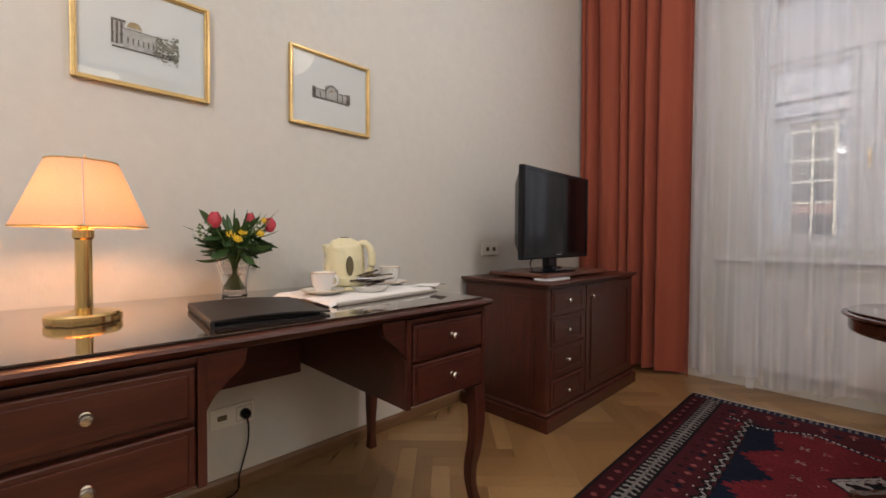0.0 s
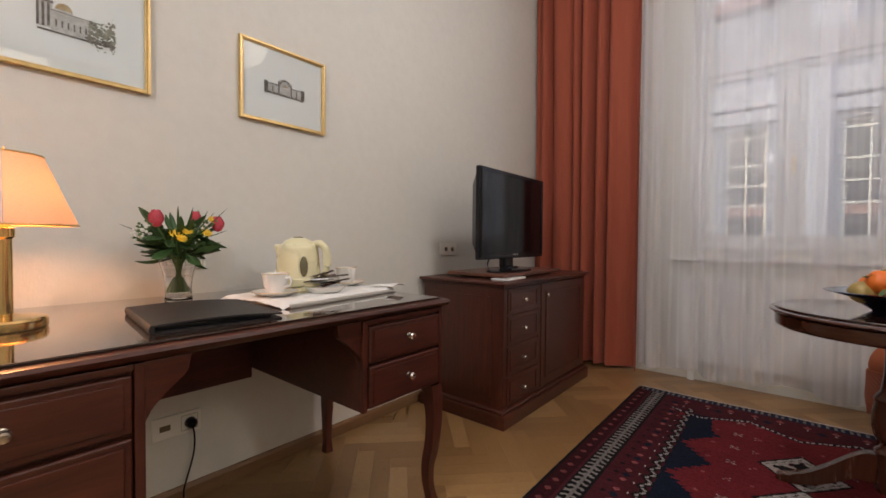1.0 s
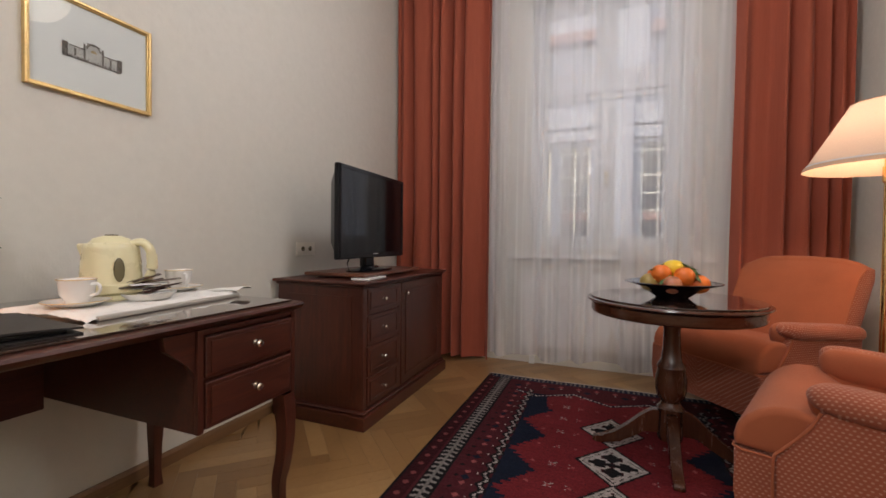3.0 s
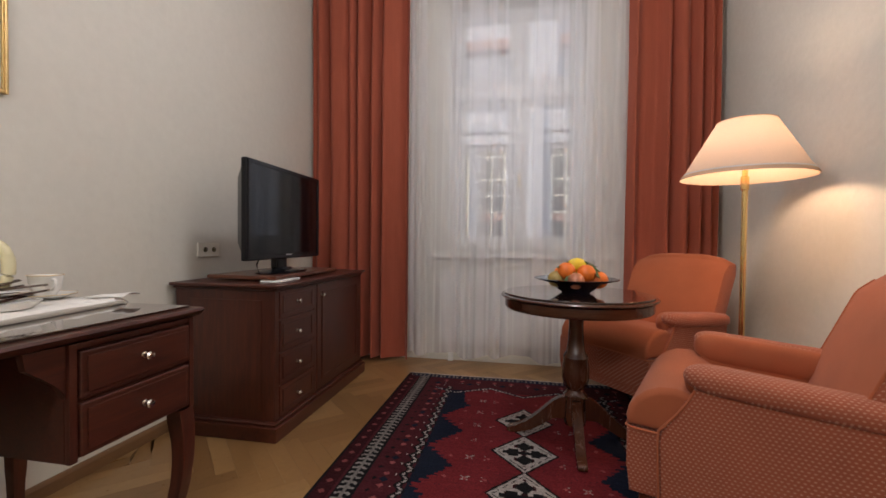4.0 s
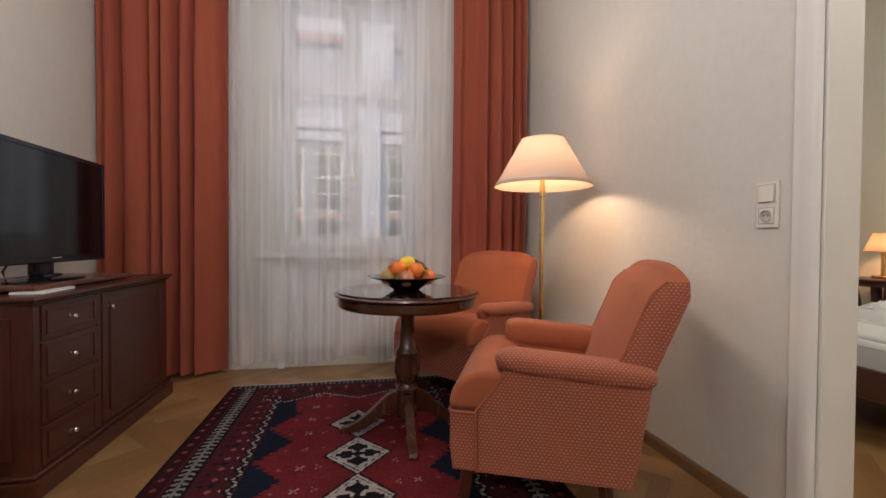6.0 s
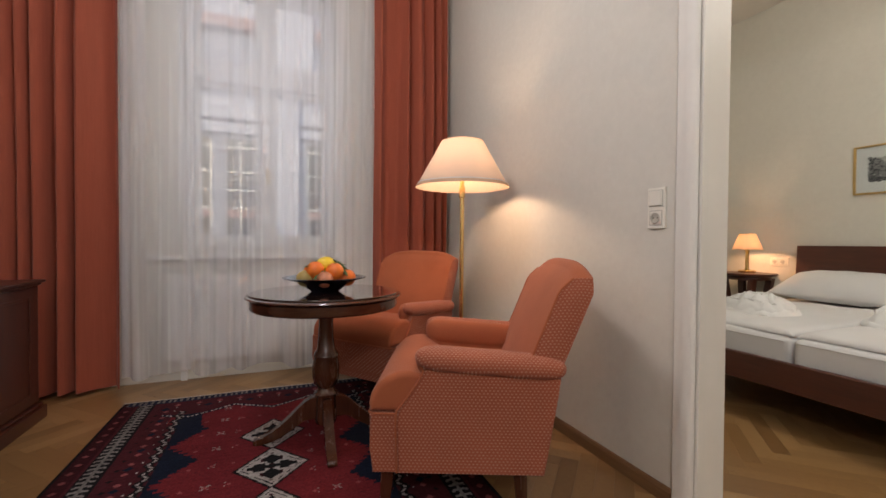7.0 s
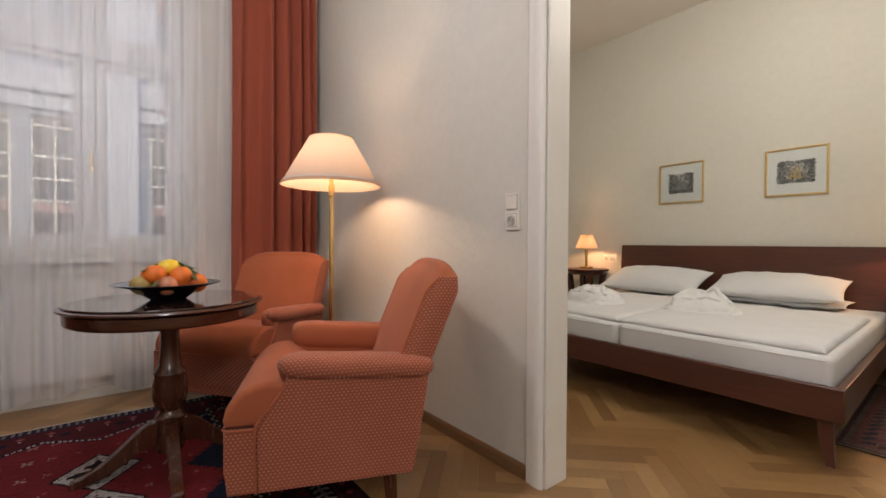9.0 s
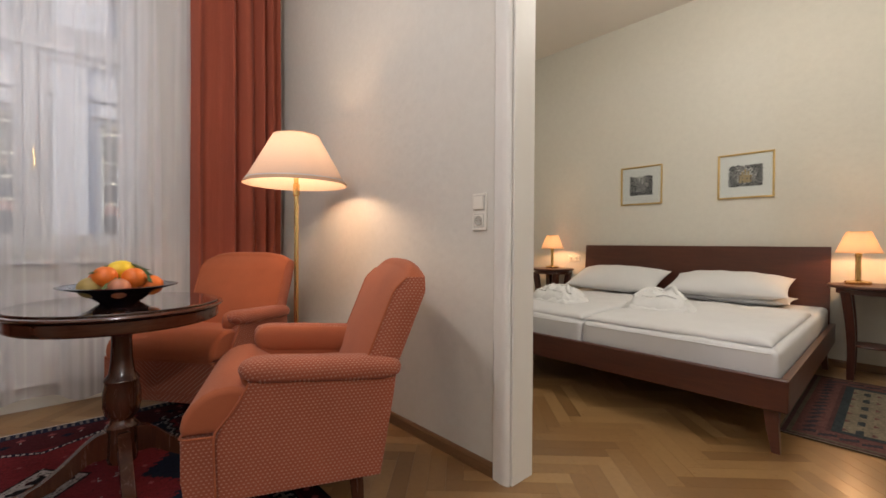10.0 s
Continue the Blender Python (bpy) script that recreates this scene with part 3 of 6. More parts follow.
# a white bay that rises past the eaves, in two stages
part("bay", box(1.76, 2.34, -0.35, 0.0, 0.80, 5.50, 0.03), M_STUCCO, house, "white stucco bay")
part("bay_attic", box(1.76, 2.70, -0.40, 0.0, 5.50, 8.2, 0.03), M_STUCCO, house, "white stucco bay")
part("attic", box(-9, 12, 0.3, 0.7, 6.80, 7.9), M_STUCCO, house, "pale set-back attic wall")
part("roof", prism([(0.0, 7.9), (6, 10.6), (6, 7.9)], 'x', -9.2, 12.2), M_TILE, house, "dull red tiled roof")
for x0, x1, z0, z1 in HOLES:
    wd = part("window", ring(x0, x1, z0, z1, 0.06, 0.10, 0.16), M_WINPAINT, house)
    part("pane", box(x0 + 0.06, x1 - 0.06, 0.13, 0.14, z0 + 0.06, z1 - 0.06), M_FARGLASS, wd)
    bars = box((x0 + x1) / 2 - 0.02, (x0 + x1) / 2 + 0.02, 0.09, 0.15, z0 + 0.06, z1 - 0.06)
    for f in (0.32, 0.5, 0.68, 0.93):
        zz = z0 + f * (z1 - z0)
        box(x0 + 0.06, x1 - 0.06, 0.095, 0.145, zz - 0.025, zz + 0.025, bm=bars)
    part("glazing_bars", bars, M_WINPAINT, wd)
    part("blind", box(x0 + 0.06, x1 - 0.06, 0.10, 0.125, z0 + 0.60, z0 + 0.80), M_TILE, wd, "dull pink blind edge")
    part("sill", box(x0 - 0.08, x1 + 0.08, -0.12, 0.1, z0 - 0.1, z0, 0.01), M_STUCCO, wd)


# ---- writing desk ----
def knob(name, at, axis, material, parent, r=0.0115):
    prof = [(0.0, 0.0), (r * 0.75, 0.0), (r * 0.75, 0.002), (r * 0.4, 0.004), (r * 0.38, 0.012), (r * 0.9, 0.016), (r, 0.021), (r * 0.75, 0.026), (0, 0.028)]
    b = lathe(prof, 20)
    return part(name, moved(b, Matrix.Translation(at) @ axis), material, parent, "small nickel knob")


TO_X = pose(0, 0, 0, 0, 90, 0)
DX, DT = 0.765, 0.768      # drawer plane and height of the top
DA, DB = -3.60, -2.245     # the ends of the top along the wall
desk = thing("writing_desk", (0, 0, 0), 0, "dark mahogany writing desk with glass top and four drawers", "desk")
part("top", prism([(0.02, DT - 0.030), (0.757, DT - 0.030), (0.765, DT - 0.026), (0.778, DT - 0.020), (0.787, DT - 0.010), (0.783, DT - 0.003), (0.772, DT - 0.001), (0.02, DT - 0.001)],
                  'y', DA, DB, 0.004), M_MAHOG, desk)
part("glass_plate", box(0.03, 0.757, DA + 0.03, DB - 0.03, DT, DT + 0.006, 0.0015), M_PLATE, desk, "dark polished glass plate on the top")


def drawer_box(ya, yb):
    part("pedestal", box(0.06, DX - 0.016, ya, yb, 0.462, DT - 0.031, 0.003), M_MAHOG, desk)
    part("stile", box(DX - 0.016, DX, ya, ya + 0.018, 0.462, DT - 0.031, 0.002), M_MAHOG_Z, desk)
    part("stile", box(DX - 0.016, DX, yb - 0.018, yb, 0.462, DT - 0.031, 0.002), M_MAHOG_Z, desk)
    part("rail", box(DX - 0.016, DX - 0.002, ya + 0.018, yb - 0.018, 0.724, DT - 0.031, 0.002), M_MAHOG, desk)
    for z0, z1 in ((0.606, 0.718), (0.470, 0.596)):
        d = part("drawer", box(DX - 0.014, DX + 0.004, ya + 0.022, yb - 0.022, z0, z1, 0.005, 3), M_MAHOG, desk)
        part("drawer_panel", box(DX + 0.003, DX + 0.008, ya + 0.036, yb - 0.036, z0 + 0.013, z1 - 0.013, 0.003), M_MAHOG, d)
        knob("knob", (DX + 0.008, (ya + yb) / 2, (z0 + z1) / 2 + 0.006), TO_X, M_STEEL, d)


drawer_box(-2.632, -2.268)
drawer_box(-3.56, -3.172)
part("apron", box(0.50, 0.52, -3.172, -2.632, 0.690, DT - 0.031, 0.003), M_MAHOG, desk)
part("apron", box(0.06, 0.08, -3.172, -2.632, 0.425, DT - 0.031, 0.003), M_MAHOG, desk)
for yb, s in ((-3.172, 1), (-2.632, -1)):
    br = [(yb, DT - 0.031), (yb + s * 0.085, DT - 0.031), (yb + s * 0.08, 0.700), (yb + s * 0.045, 0.672), (yb + s * 0.018, 0.650), (yb, 0.612)]
    part("corner_bracket", prism(br, 'x', 0.737, 0.757, 0.003), M_MAHOG, desk)
for lx, ly, sx in ((DX - 0.026, -2.296, 1), (DX - 0.026, -3.532, 1), (0.105, -2.296, -1), (0.105, -3.532, -1)):
    sy = 1 if ly > -3 else -1
    k = 1.0 if sx > 0 else 0.4
    pts, sz = [], []
    for i in range(15):
        f = i / 14
        z = 0.462 * (1 - f)
        bow = 0.016 * math.sin(math.pi * min(1, f * 1.5)) - 0.030 * f * (1 - f) * 1.4 + 0.012 * max(0, f - 0.8) / 0.2
        pts.append((lx + sx * k * bow, ly + sy * k * bow, z))
        sz.append(0.052 - 0.022 * min(1, f * 1.12) + 0.008 * max(0, f - 0.88) / 0.12)
    part("leg", square_leg(pts, sz), M_MAHOG_Z, desk)
    part("knee_block", prism([(lx - 0.026, 0.462), (lx + 0.026, 0.462), (lx + 0.02, 0.43), (lx, 0.42), (lx - 0.02, 0.43)], 'y', ly - 0.024, ly + 0.024, 0.003), M_MAHOG_Z, desk)


# ---- table lamps ----
def table_lamp(place, label, group):
    lamp = thing("table_lamp", place, 0, label, "lamp", group)
    part("base", lathe([(0, 0), (0.072, 0), (0.075, 0.004), (0.075, 0.020), (0.071, 0.025), (0.030, 0.030), (0.022, 0.034), (0.0, 0.034)], 48), M_BRASS, lamp, "round polished brass foot")
    part("stem", lathe([(0.0, 0.030), (0.017, 0.030), (0.0165, 0.20), (0.021, 0.205), (0.021, 0.225), (0.012, 0.228), (0.012, 0.242), (0, 0.242)], 32), M_BRASS, lamp)
    part("bulb", lathe([(0, 0.242), (0.013, 0.242), (0.015, 0.252), (0.024, 0.276), (0.020, 0.304), (0, 0.314)], 20), M_BULB, lamp).visible_shadow = False
    sh = part("shade", lathe([(0.130, 0.232), (0.069, 0.388)], 64), M_SHADE, lamp, "glowing cream cloth shade")
    part("seam", tube([(0.1307, -0.008, 0.233), (0.0697, -0.005, 0.387)], 0.0012), M_TRIM, sh)
    for r, z in ((0.130, 0.232), (0.069, 0.388)):
        part("trim", tube([(r * math.cos(a / 20 * math.pi), r * math.sin(a / 20 * math.pi), z) for a in range(41)], 0.0022, 6), M_GOLD, sh)
    for a in range(3):
        c, s = math.cos(a * 2.094), math.sin(a * 2.094)
        part("spider_arm", tube([(0, 0, 0.385), (c * 0.069, s * 0.069, 0.393)], 0.0015, 6), M_BRASS, lamp)
    part("rod", tube([(0.016, 0, 0.255), (0.03, 0, 0.30), (0.02, 0, 0.35), (0, 0, 0.388)], 0.0018, 6), M_BRASS, lamp)
    return lamp


table_lamp((0.385, -3.337, DT + 0.006), "polished brass table lamp with lit cream shade on the desk", "table lamps")
table_lamp((6.20, -0.60, 0.692), "small lit brass bedside lamp on a nightstand", "bedside lamps")
table_lamp((6.20, -3.205, 0.692), "lit brass bedside lamp beside the headboard", "bedside lamps")


# ---- framed prints ----
def picture(name, place, turn, w, h, art, label):
    p = thing(name, place, turn, label, "picture", "framed prints")
    b = ring(-w / 2, w / 2, -h / 2, h / 2, 0.011, -0.020, 0.0, 0.003)
    part("frame", b, M_GOLD, p, "thin gilt moulding")
    part("inner_moulding", ring(-w / 2 + 0.011, w / 2 - 0.011, -h / 2 + 0.011, h / 2 - 0.011, 0.005, -0.015, -0.004, 0.002), M_GOLD, p)
    part("mount", box(-w / 2 + 0.012, w / 2 - 0.012, -0.006, -0.003, -h / 2 + 0.012, h / 2 - 0.012), M_MAT, p)
    for ink, bm in art:
        part("wash", bm, ink, p, "ink and wash drawing of old buildings", False)
    g = part("glazing", box(-w / 2 + 0.014, w / 2 - 0.014, -0.0105, -0.009, -h / 2 + 0.014, h / 2 - 0.014), M_PANE, p)
    g.visible_shadow = False
    return p


def blots(count, seed, place_at, size, layer):
    """Small overlapping brush dabs; place_at gives the middle of each, or None."""
    rnd = random.Random(seed)
    b = bmesh.new()
    for k in range(count):
        at = place_at(rnd)
        if at is None:
            continue
        r, a0 = size * rnd.uniform(0.4, 1.0), rnd.uniform(0, 1)
        y = -0.0062 - 0.0004 * layer - 2e-7 * k
        b.faces.new([b.verts.new((at[0] + r * math.cos(a0 + n * math.pi / 3), y, at[1] + r * 0.8 * math.sin(a0 + n * math.pi / 3))) for n in range(6)])
    return b


def strokes(boxes, layer):
    b = None
    y = -0.0062 - 0.0004 * layer
    for x0, x1, z0, z1 in boxes:
        b = box(x0, x1, y - 0.0003, y, z0, z1, bm=b)
    return b


def arch(cx, cz, r, layer):
    y = -0.0062 - 0.0004 * layer
    return prism([(cx + r * math.cos(a * math.pi / 12), cz + r * math.sin(a * math.pi / 12)) for a in range(13)], 'y', y - 0.0003, y)


def palace():
    """Dark town house, pale domed pavilion, bare trees, a ground line."""
    walls = [(-0.060, 0.034, -0.040, 0.020), (-0.052, -0.010, 0.020, 0.028)]
    dark = [(-0.092, -0.086, -0.034, 0.046), (-0.092, -0.054, 0.038, 0.046), (-0.080, -0.074, -0.034, 0.036), (-0.068, -0.062, -0.030, 0.036), (-0.090, 0.094, -0.047, -0.041), (-0.060, 0.034, 0.019, 0.021)]
    dark += [(-0.050 + 0.014 * k, -0.046 + 0.014 * k, -0.026, -0.006) for k in range(6)]
    return [(M_WASH, strokes(walls, 0)), (M_WASH, strokes([(-0.092, -0.056, -0.036, 0.044)], 1)), (M_OCHRE, arch(-0.030, 0.028, 0.020, 1)), (M_ENGR, strokes(dark, 2)),
            (M_OLIVE, blots(260, 4, lambda r: (r.uniform(0.028, 0.095), r.gauss(-0.012, 0.018)), 0.0050, 2)),
            (M_ENGR, blots(80, 6, lambda r: (r.uniform(0.02, 0.095), r.gauss(-0.036, 0.004)), 0.0040, 3))]


def gateway():
    """An arched gate between two low wings."""
    walls = [(-0.095, -0.026, -0.030, 0.006), (0.026, 0.095, -0.030, 0.006), (-0.030, 0.030, -0.030, 0.024), (-0.020, 0.020, 0.024, 0.032)]
    dark = [(-0.095, -0.030, 0.005, 0.009), (0.030, 0.095, 0.005, 0.009), (-0.032, -0.026, -0.030, 0.028), (0.026, 0.032, -0.030, 0.028), (-0.095, 0.090, -0.036, -0.031), (-0.095, -0.078, -0.030, 0.014), (0.076, 0.095, -0.030, 0.014),
            (-0.060, -0.054, -0.024, 0.000), (0.052, 0.058, -0.024, 0.000), (-0.022, 0.022, 0.030, 0.034)]
    return [(M_WASH, strokes(walls, 0)), (M_ENGR, arch(0, 0.014, 0.024, 1)), (M_WASH, arch(0, 0.014, 0.018, 2)), (M_WASH, strokes([(-0.018, 0.018, -0.030, 0.014)], 2)), (M_ENGR, strokes(dark, 3)),
            (M_OCHRE, arch(0, 0.004, 0.010, 3)), (M_ENGR, blots(70, 9, lambda r: (r.uniform(-0.09, 0.09), r.gauss(-0.030, 0.003)), 0.0035, 4))]


def street(w, h, seed, church):
    """Dark house fronts or trees closing round a pale middle."""
    def side(r):
        u, v = r.uniform(-0.5, 0.5), r.uniform(-0.5, 0.5)
        keep = min(1.0, 0.04 + 3.6 * u * u + (1.5 * max(0.0, v - 0.28) if church else 0.0) + (0.7 if v < -0.36 else 0.0))
        return (u * w * (1 + r.gauss(0, 0.02)), v * h * (1 + r.gauss(0, 0.02))) if r.random() < keep else None
    mid = [(-0.20, 0.20, -0.34, 0.02), (-0.12, -0.06, 0.02, 0.20), (0.06, 0.12, 0.02, 0.20), (-0.03, 0.03, 0.02, 0.30)] if church else [(-0.16, -0.04, -0.38, 0.16), (0.02, 0.15, -0.38, 0.08), (-0.05, 0.02, -0.38, 0.26)]
    mid = [(a * w, b * w, c * h, d * h) for a, b, c, d in mid]
    return [(M_WASH, blots(420, seed + 1, lambda r: (r.uniform(-0.46, 0.46) * w, r.uniform(-0.46, 0.46) * h), 0.018, 0)), (M_GREYWASH, blots(900, seed + 2, side, 0.015, 1)), (M_OCHRE if church else M_GREYWASH, strokes(mid, 2)), (M_ENGR2, blots(850, seed, side, 0.0090, 3))]


picture("framed_picture", (0.0, -3.1435, 1.642), 90, 0.385, 0.34, palace(), "gilt-framed ink drawing of a palace on the wall")
picture("framed_picture", (0.0, -2.4475, 1.636), 90, 0.40, 0.332, gateway(), "gilt-framed ink drawing of an arched gateway")
picture("framed_picture", (BED_WALL, -1.526, 1.610), -90, 0.430, 0.412, street(0.225, 0.195, 5, False), "gilt-framed dark street view print above the bed")
picture("framed_picture", (BED_WALL, -2.452, 1.610), -90, 0.430, 0.412, street(0.245, 0.185, 8, True), "gilt-framed dark church view print above the bed")


# ---- sockets and switches ----
def plate(name, place, turn, w, h, label, cells, socket=True):
    p = thing(name, place, turn, label, "socket" if socket else "switch")
    part("plate", box(-w / 2, w / 2, -0.010, 0, -h / 2, h / 2, 0.003), M_PLASTIC, p)
    for kind, cx, cz in cells:
        if kind == "round":
            # Darker square, slightly proud, painted in for the shadow line round the insert.
            part("gap_shadow", box(cx - 0.029, cx + 0.029, -0.0112, -0.0095, cz - 0.029, cz + 0.029), M_RECESS_SHADOW, p)
            part("insert", box(cx - 0.026, cx + 0.026, -0.0125, -0.0095, cz - 0.026, cz + 0.026, 0.002), M_PLASTIC, p)
            c = lathe([(0.0185, 0.0), (0.0205, 0.004), (0.0205, 0.0055), (0.016, 0.0055), (0.016, 0.0015), (0, 0.0015)], 24)
            well = part("well", moved(c, Matrix.Translation((cx, -0.0115, cz)) @ pose(0, 0, 0, 90, 0, 0)), M_RECESS_SHADOW, p)
            hb = lathe([(0, 0.0022), (0.0025, 0.0022)], 8, None, (-0.009, 0, 0))
            lathe([(0, 0.0022), (0.0025, 0.0022)], 8, hb, (0.009, 0, 0))
            # Flat black discs paint the dark inside of the pin holes.
            part("pin_holes", moved(hb, Matrix.Translation((cx, -0.0115, cz)) @ pose(0, 0, 0, 90, 0, 0)), M_BLACK, well)
        elif kind == "rocker":
            # Same painted shadow line round the rocker.
            part("gap_shadow", box(cx - 0.032, cx + 0.032, -0.0112, -0.0095, cz - 0.032, cz + 0.032), M_RECESS_SHADOW, p)
            part("rocker", box(cx - 0.029, cx + 0.029, -0.0165, -0.0095, cz - 0.029, cz + 0.029, 0.004), M_PLASTIC, p)
        elif kind == "coax":
            part("jack", moved(lathe([(0, 0.004), (0.009, 0.004), (0.010, 0), (0.014, 0), (0.014, 0.006), (0.011, 0.008), (0.009, 0.008)], 20), Matrix.Translation((cx, -0.0085, cz)) @ pose(0, 0, 0, 90, 0, 0)), M_GAUGE, p)
        elif kind == "data":
            part("jack", box(cx - 0.017, cx + 0.017, -0.0125, -0.0095, cz - 0.010, cz + 0.010, 0.001), M_GAUGE, p)
    return p


plate("wall_socket", (0, -1.298, 0.919), 90, 0.165, 0.080, "ivory double aerial socket above the cabinet", [("coax", -0.03, 0), ("coax", 0.035, 0)])
plate("wall_socket", (0, -2.875, 0.293), 90, 0.160, 0.080, "ivory double socket under the desk", [("data", -0.04, 0), ("round", 0.04, 0)])
plate("wall_socket", (0, -2.85, 0.905), 90, 0.150, 0.080, "ivory double socket behind the flower vase", [("round", -0.036, 0), ("round", 0.036, 0)])
plate("light_switch", (RIGHT, -2.185, 1.116), -90, 0.080, 0.158, "ivory light switch above a power socket", [("rocker", 0, 0.038), ("round", 0, -0.038)], False)
plate("wall_socket", (BED_WALL, -0.745, 0.803), -90, 0.160, 0.080, "ivory socket beside the headboard", [("round", -0.036, 0), ("round", 0.036, 0)])
plug = thing("power_plug", (0.010, -2.834, 0.293), 0, "black plug with a cable hanging to the floor", "plug")
part("plug_body", moved(lathe([(0, 0), (0.019, 0), (0.019, 0.02), (0.015, 0.032), (0.006, 0.038), (0, 0.038)], 24), pose(0.002, 0, 0, 0, 90, 0)), M_BLACK, plug)
part("cable", tube(curve([(0.03, 0, -0.01), (0.034, 0.004, -0.05), (0.03, 0.002, -0.11), (0.026, -0.012, -0.17), (0.028, -0.03, -0.23), (0.03, -0.038, -0.285), (0.045, -0.10, -0.289), (0.05, -0.30, -0.289)]), 0.0032, 8), M_BLACK, plug)

# ---- television cabinet ----
CX, CA, CB, CT = 0.585, -1.555, -0.452, 0.760
cab = thing("tv_cabinet", (0, 0, 0), 0, "dark mahogany sideboard with four drawers and one door", "cabinet")
part("body", box(0.03, CX - 0.004, CA, CB, 0.085, CT - 0.030, 0.003), M_MAHOG_Z, cab)
part("top", box(0.015, CX + 0.030, CA - 0.032, CB + 0.02, CT - 0.016, CT, 0.006, 3), M_MAHOG, cab)
part("top_moulding", box(0.025, CX + 0.014, CA - 0.016, CB + 0.01, CT - 0.030, CT - 0.016, 0.006, 3), M_MAHOG, cab)
part("plinth", box(0.03, CX + 0.034, CA - 0.040, CB + 0.012, 0.0, 0.070, 0.004), M_MAHOG, cab)
part("plinth_moulding", box(0.03, CX + 0.020, CA - 0.024, CB + 0.006, 0.070, 0.088, 0.008, 3), M_MAHOG, cab)
for y0, y1 in ((CA, CA + 0.035), (-1.165, -1.135), (CB - 0.035, CB)):
    part("stile", box(CX - 0.004, CX + 0.002, y0, y1, 0.088, CT - 0.031, 0.002), M_MAHOG_Z, cab)
for z0, z1, kz in ((0.585, 0.722, 0.655), (0.420, 0.577, 0.497), (0.256, 0.412, 0.333), (0.096, 0.248, 0.168)):
    dr = part("drawer", box(CX - 0.004, CX + 0.006, CA + 0.040, -1.170, z0, z1, 0.003), M_MAHOG, cab)
    part("drawer_moulding", ring(0, 0.305, 0, z1 - z0 - 0.04, 0.012, 0, 0.006, 0.0025), M_MAHOG, dr).matrix_local = pose(CX + 0.011, CA + 0.060, z0 + 0.02, 0, 0, 90)
    knob("knob", (CX + 0.006, -1.358, kz), TO_X, M_STEEL, dr, 0.011)
cd = part("cabinet_door", box(CX - 0.004, CX + 0.006, -1.130, CB - 0.040, 0.096, 0.722, 0.003), M_MAHOG_Z, cab)
part("door_moulding", ring(0, -1.130 * -1 - 0.492 - 0.10, 0, 0.53, 0.016, 0, 0.008, 0.003), M_MAHOG_Z, cd).matrix_local = pose(CX + 0.013, -1.08, 0.145, 0, 0, 90)
knob("knob", (CX + 0.006, -1.082, 0.653), TO_X, M_STEEL, cd, 0.011)
part("end_panel", box(0.10, CX - 0.07, CA - 0.004, CA + 0.002, 0.14, CT - 0.08, 0.002), M_MAHOG_Z, cab)

# swivel board, television, booklet
board = thing("swivel_board", (0.33, -1.10, CT), 0, "reddish wooden swivel board under the television", "board")
part("plate", box(-0.20, 0.20, -0.36, 0.36, 0.012, 0.032, 0.005), M_CHERRY, board)
part("turntable", lathe([(0, 0), (0.12, 0), (0.12, 0.012), (0, 0.012)], 32), M_BLACK, board)
tv = thing("television", (0.400, -1.186, CT + 0.032), 1.5, "black flat-screen television with a glossy bezel, switched off", "television")
tvz0, tvz1, tw = 0.080, 0.592, 0.384
part("housing", box(0.000, 0.034, -tw, tw, tvz0, tvz1, 0.008, 3), M_BLACK, tv)
hs = box(-0.085, 0.002, -tw + 0.01, tw - 0.01, tvz0 + 0.01, tvz1 - 0.01)
for v in hs.verts:
    if v.co.x < -0.05:
        v.co.y *= 0.78
        v.co.z = (tvz0 + tvz1) / 2 + (v.co.z - (tvz0 + tvz1) / 2) * 0.72
bmesh.ops.bevel(hs, geom=hs.edges[:], offset=0.02, segments=3, affect='EDGES')
part("rear_cover", hs, M_BLACK, tv)
part("bezel", moved(ring(-tw + 0.004, tw - 0.004, tvz0 + 0.004, tvz1 - 0.004, 0.020, -0.005, 0.003, 0.003), pose(0.037, 0, 0, 0, 0, 90)), M_BLACK, tv)
part("screen", box(0.0335, 0.0365, -tw + 0.022, tw - 0.022, tvz0 + 0.034, tvz1 - 0.022), M_SCREEN, tv, "dark reflecting screen")
part("maker_mark", box(0.0395, 0.0405, -0.03, 0.03, tvz0 + 0.017, tvz0 + 0.025), M_TRIM, tv)
part("neck", box(-0.045, 0.0, -0.055, 0.055, 0.020, tvz0 + 0.06, 0.012, 3), M_BLACK, tv)
part("foot", lathe([(0, 0), (0.150, 0), (0.152, 0.006), (0.140, 0.012), (0.06, 0.020), (0.05, 0.03), (0, 0.03)], 40, None, (0, 0, 0), 0.72, 1.35), M_BLACK, tv)
part("cable", tube([(-0.05, -0.10, tvz0 + 0.05), (-0.06, -0.16, 0.05), (-0.02, -0.20, 0.008), (-0.05, -0.05, 0.008)], 0.004, 8), M_BLACK, tv)
book = thing("booklet", (0.50, -1.36, CT), 4, "white folded information booklet lying flat", "booklet")
part("cover", box(-0.055, 0.055, -0.11, 0.11, 0, 0.008, 0.002), M_PAPER, book)
part("page", box(-0.052, 0.056, -0.108, 0.108, 0.0082, 0.0095, 0.0005), M_PAPER, book)

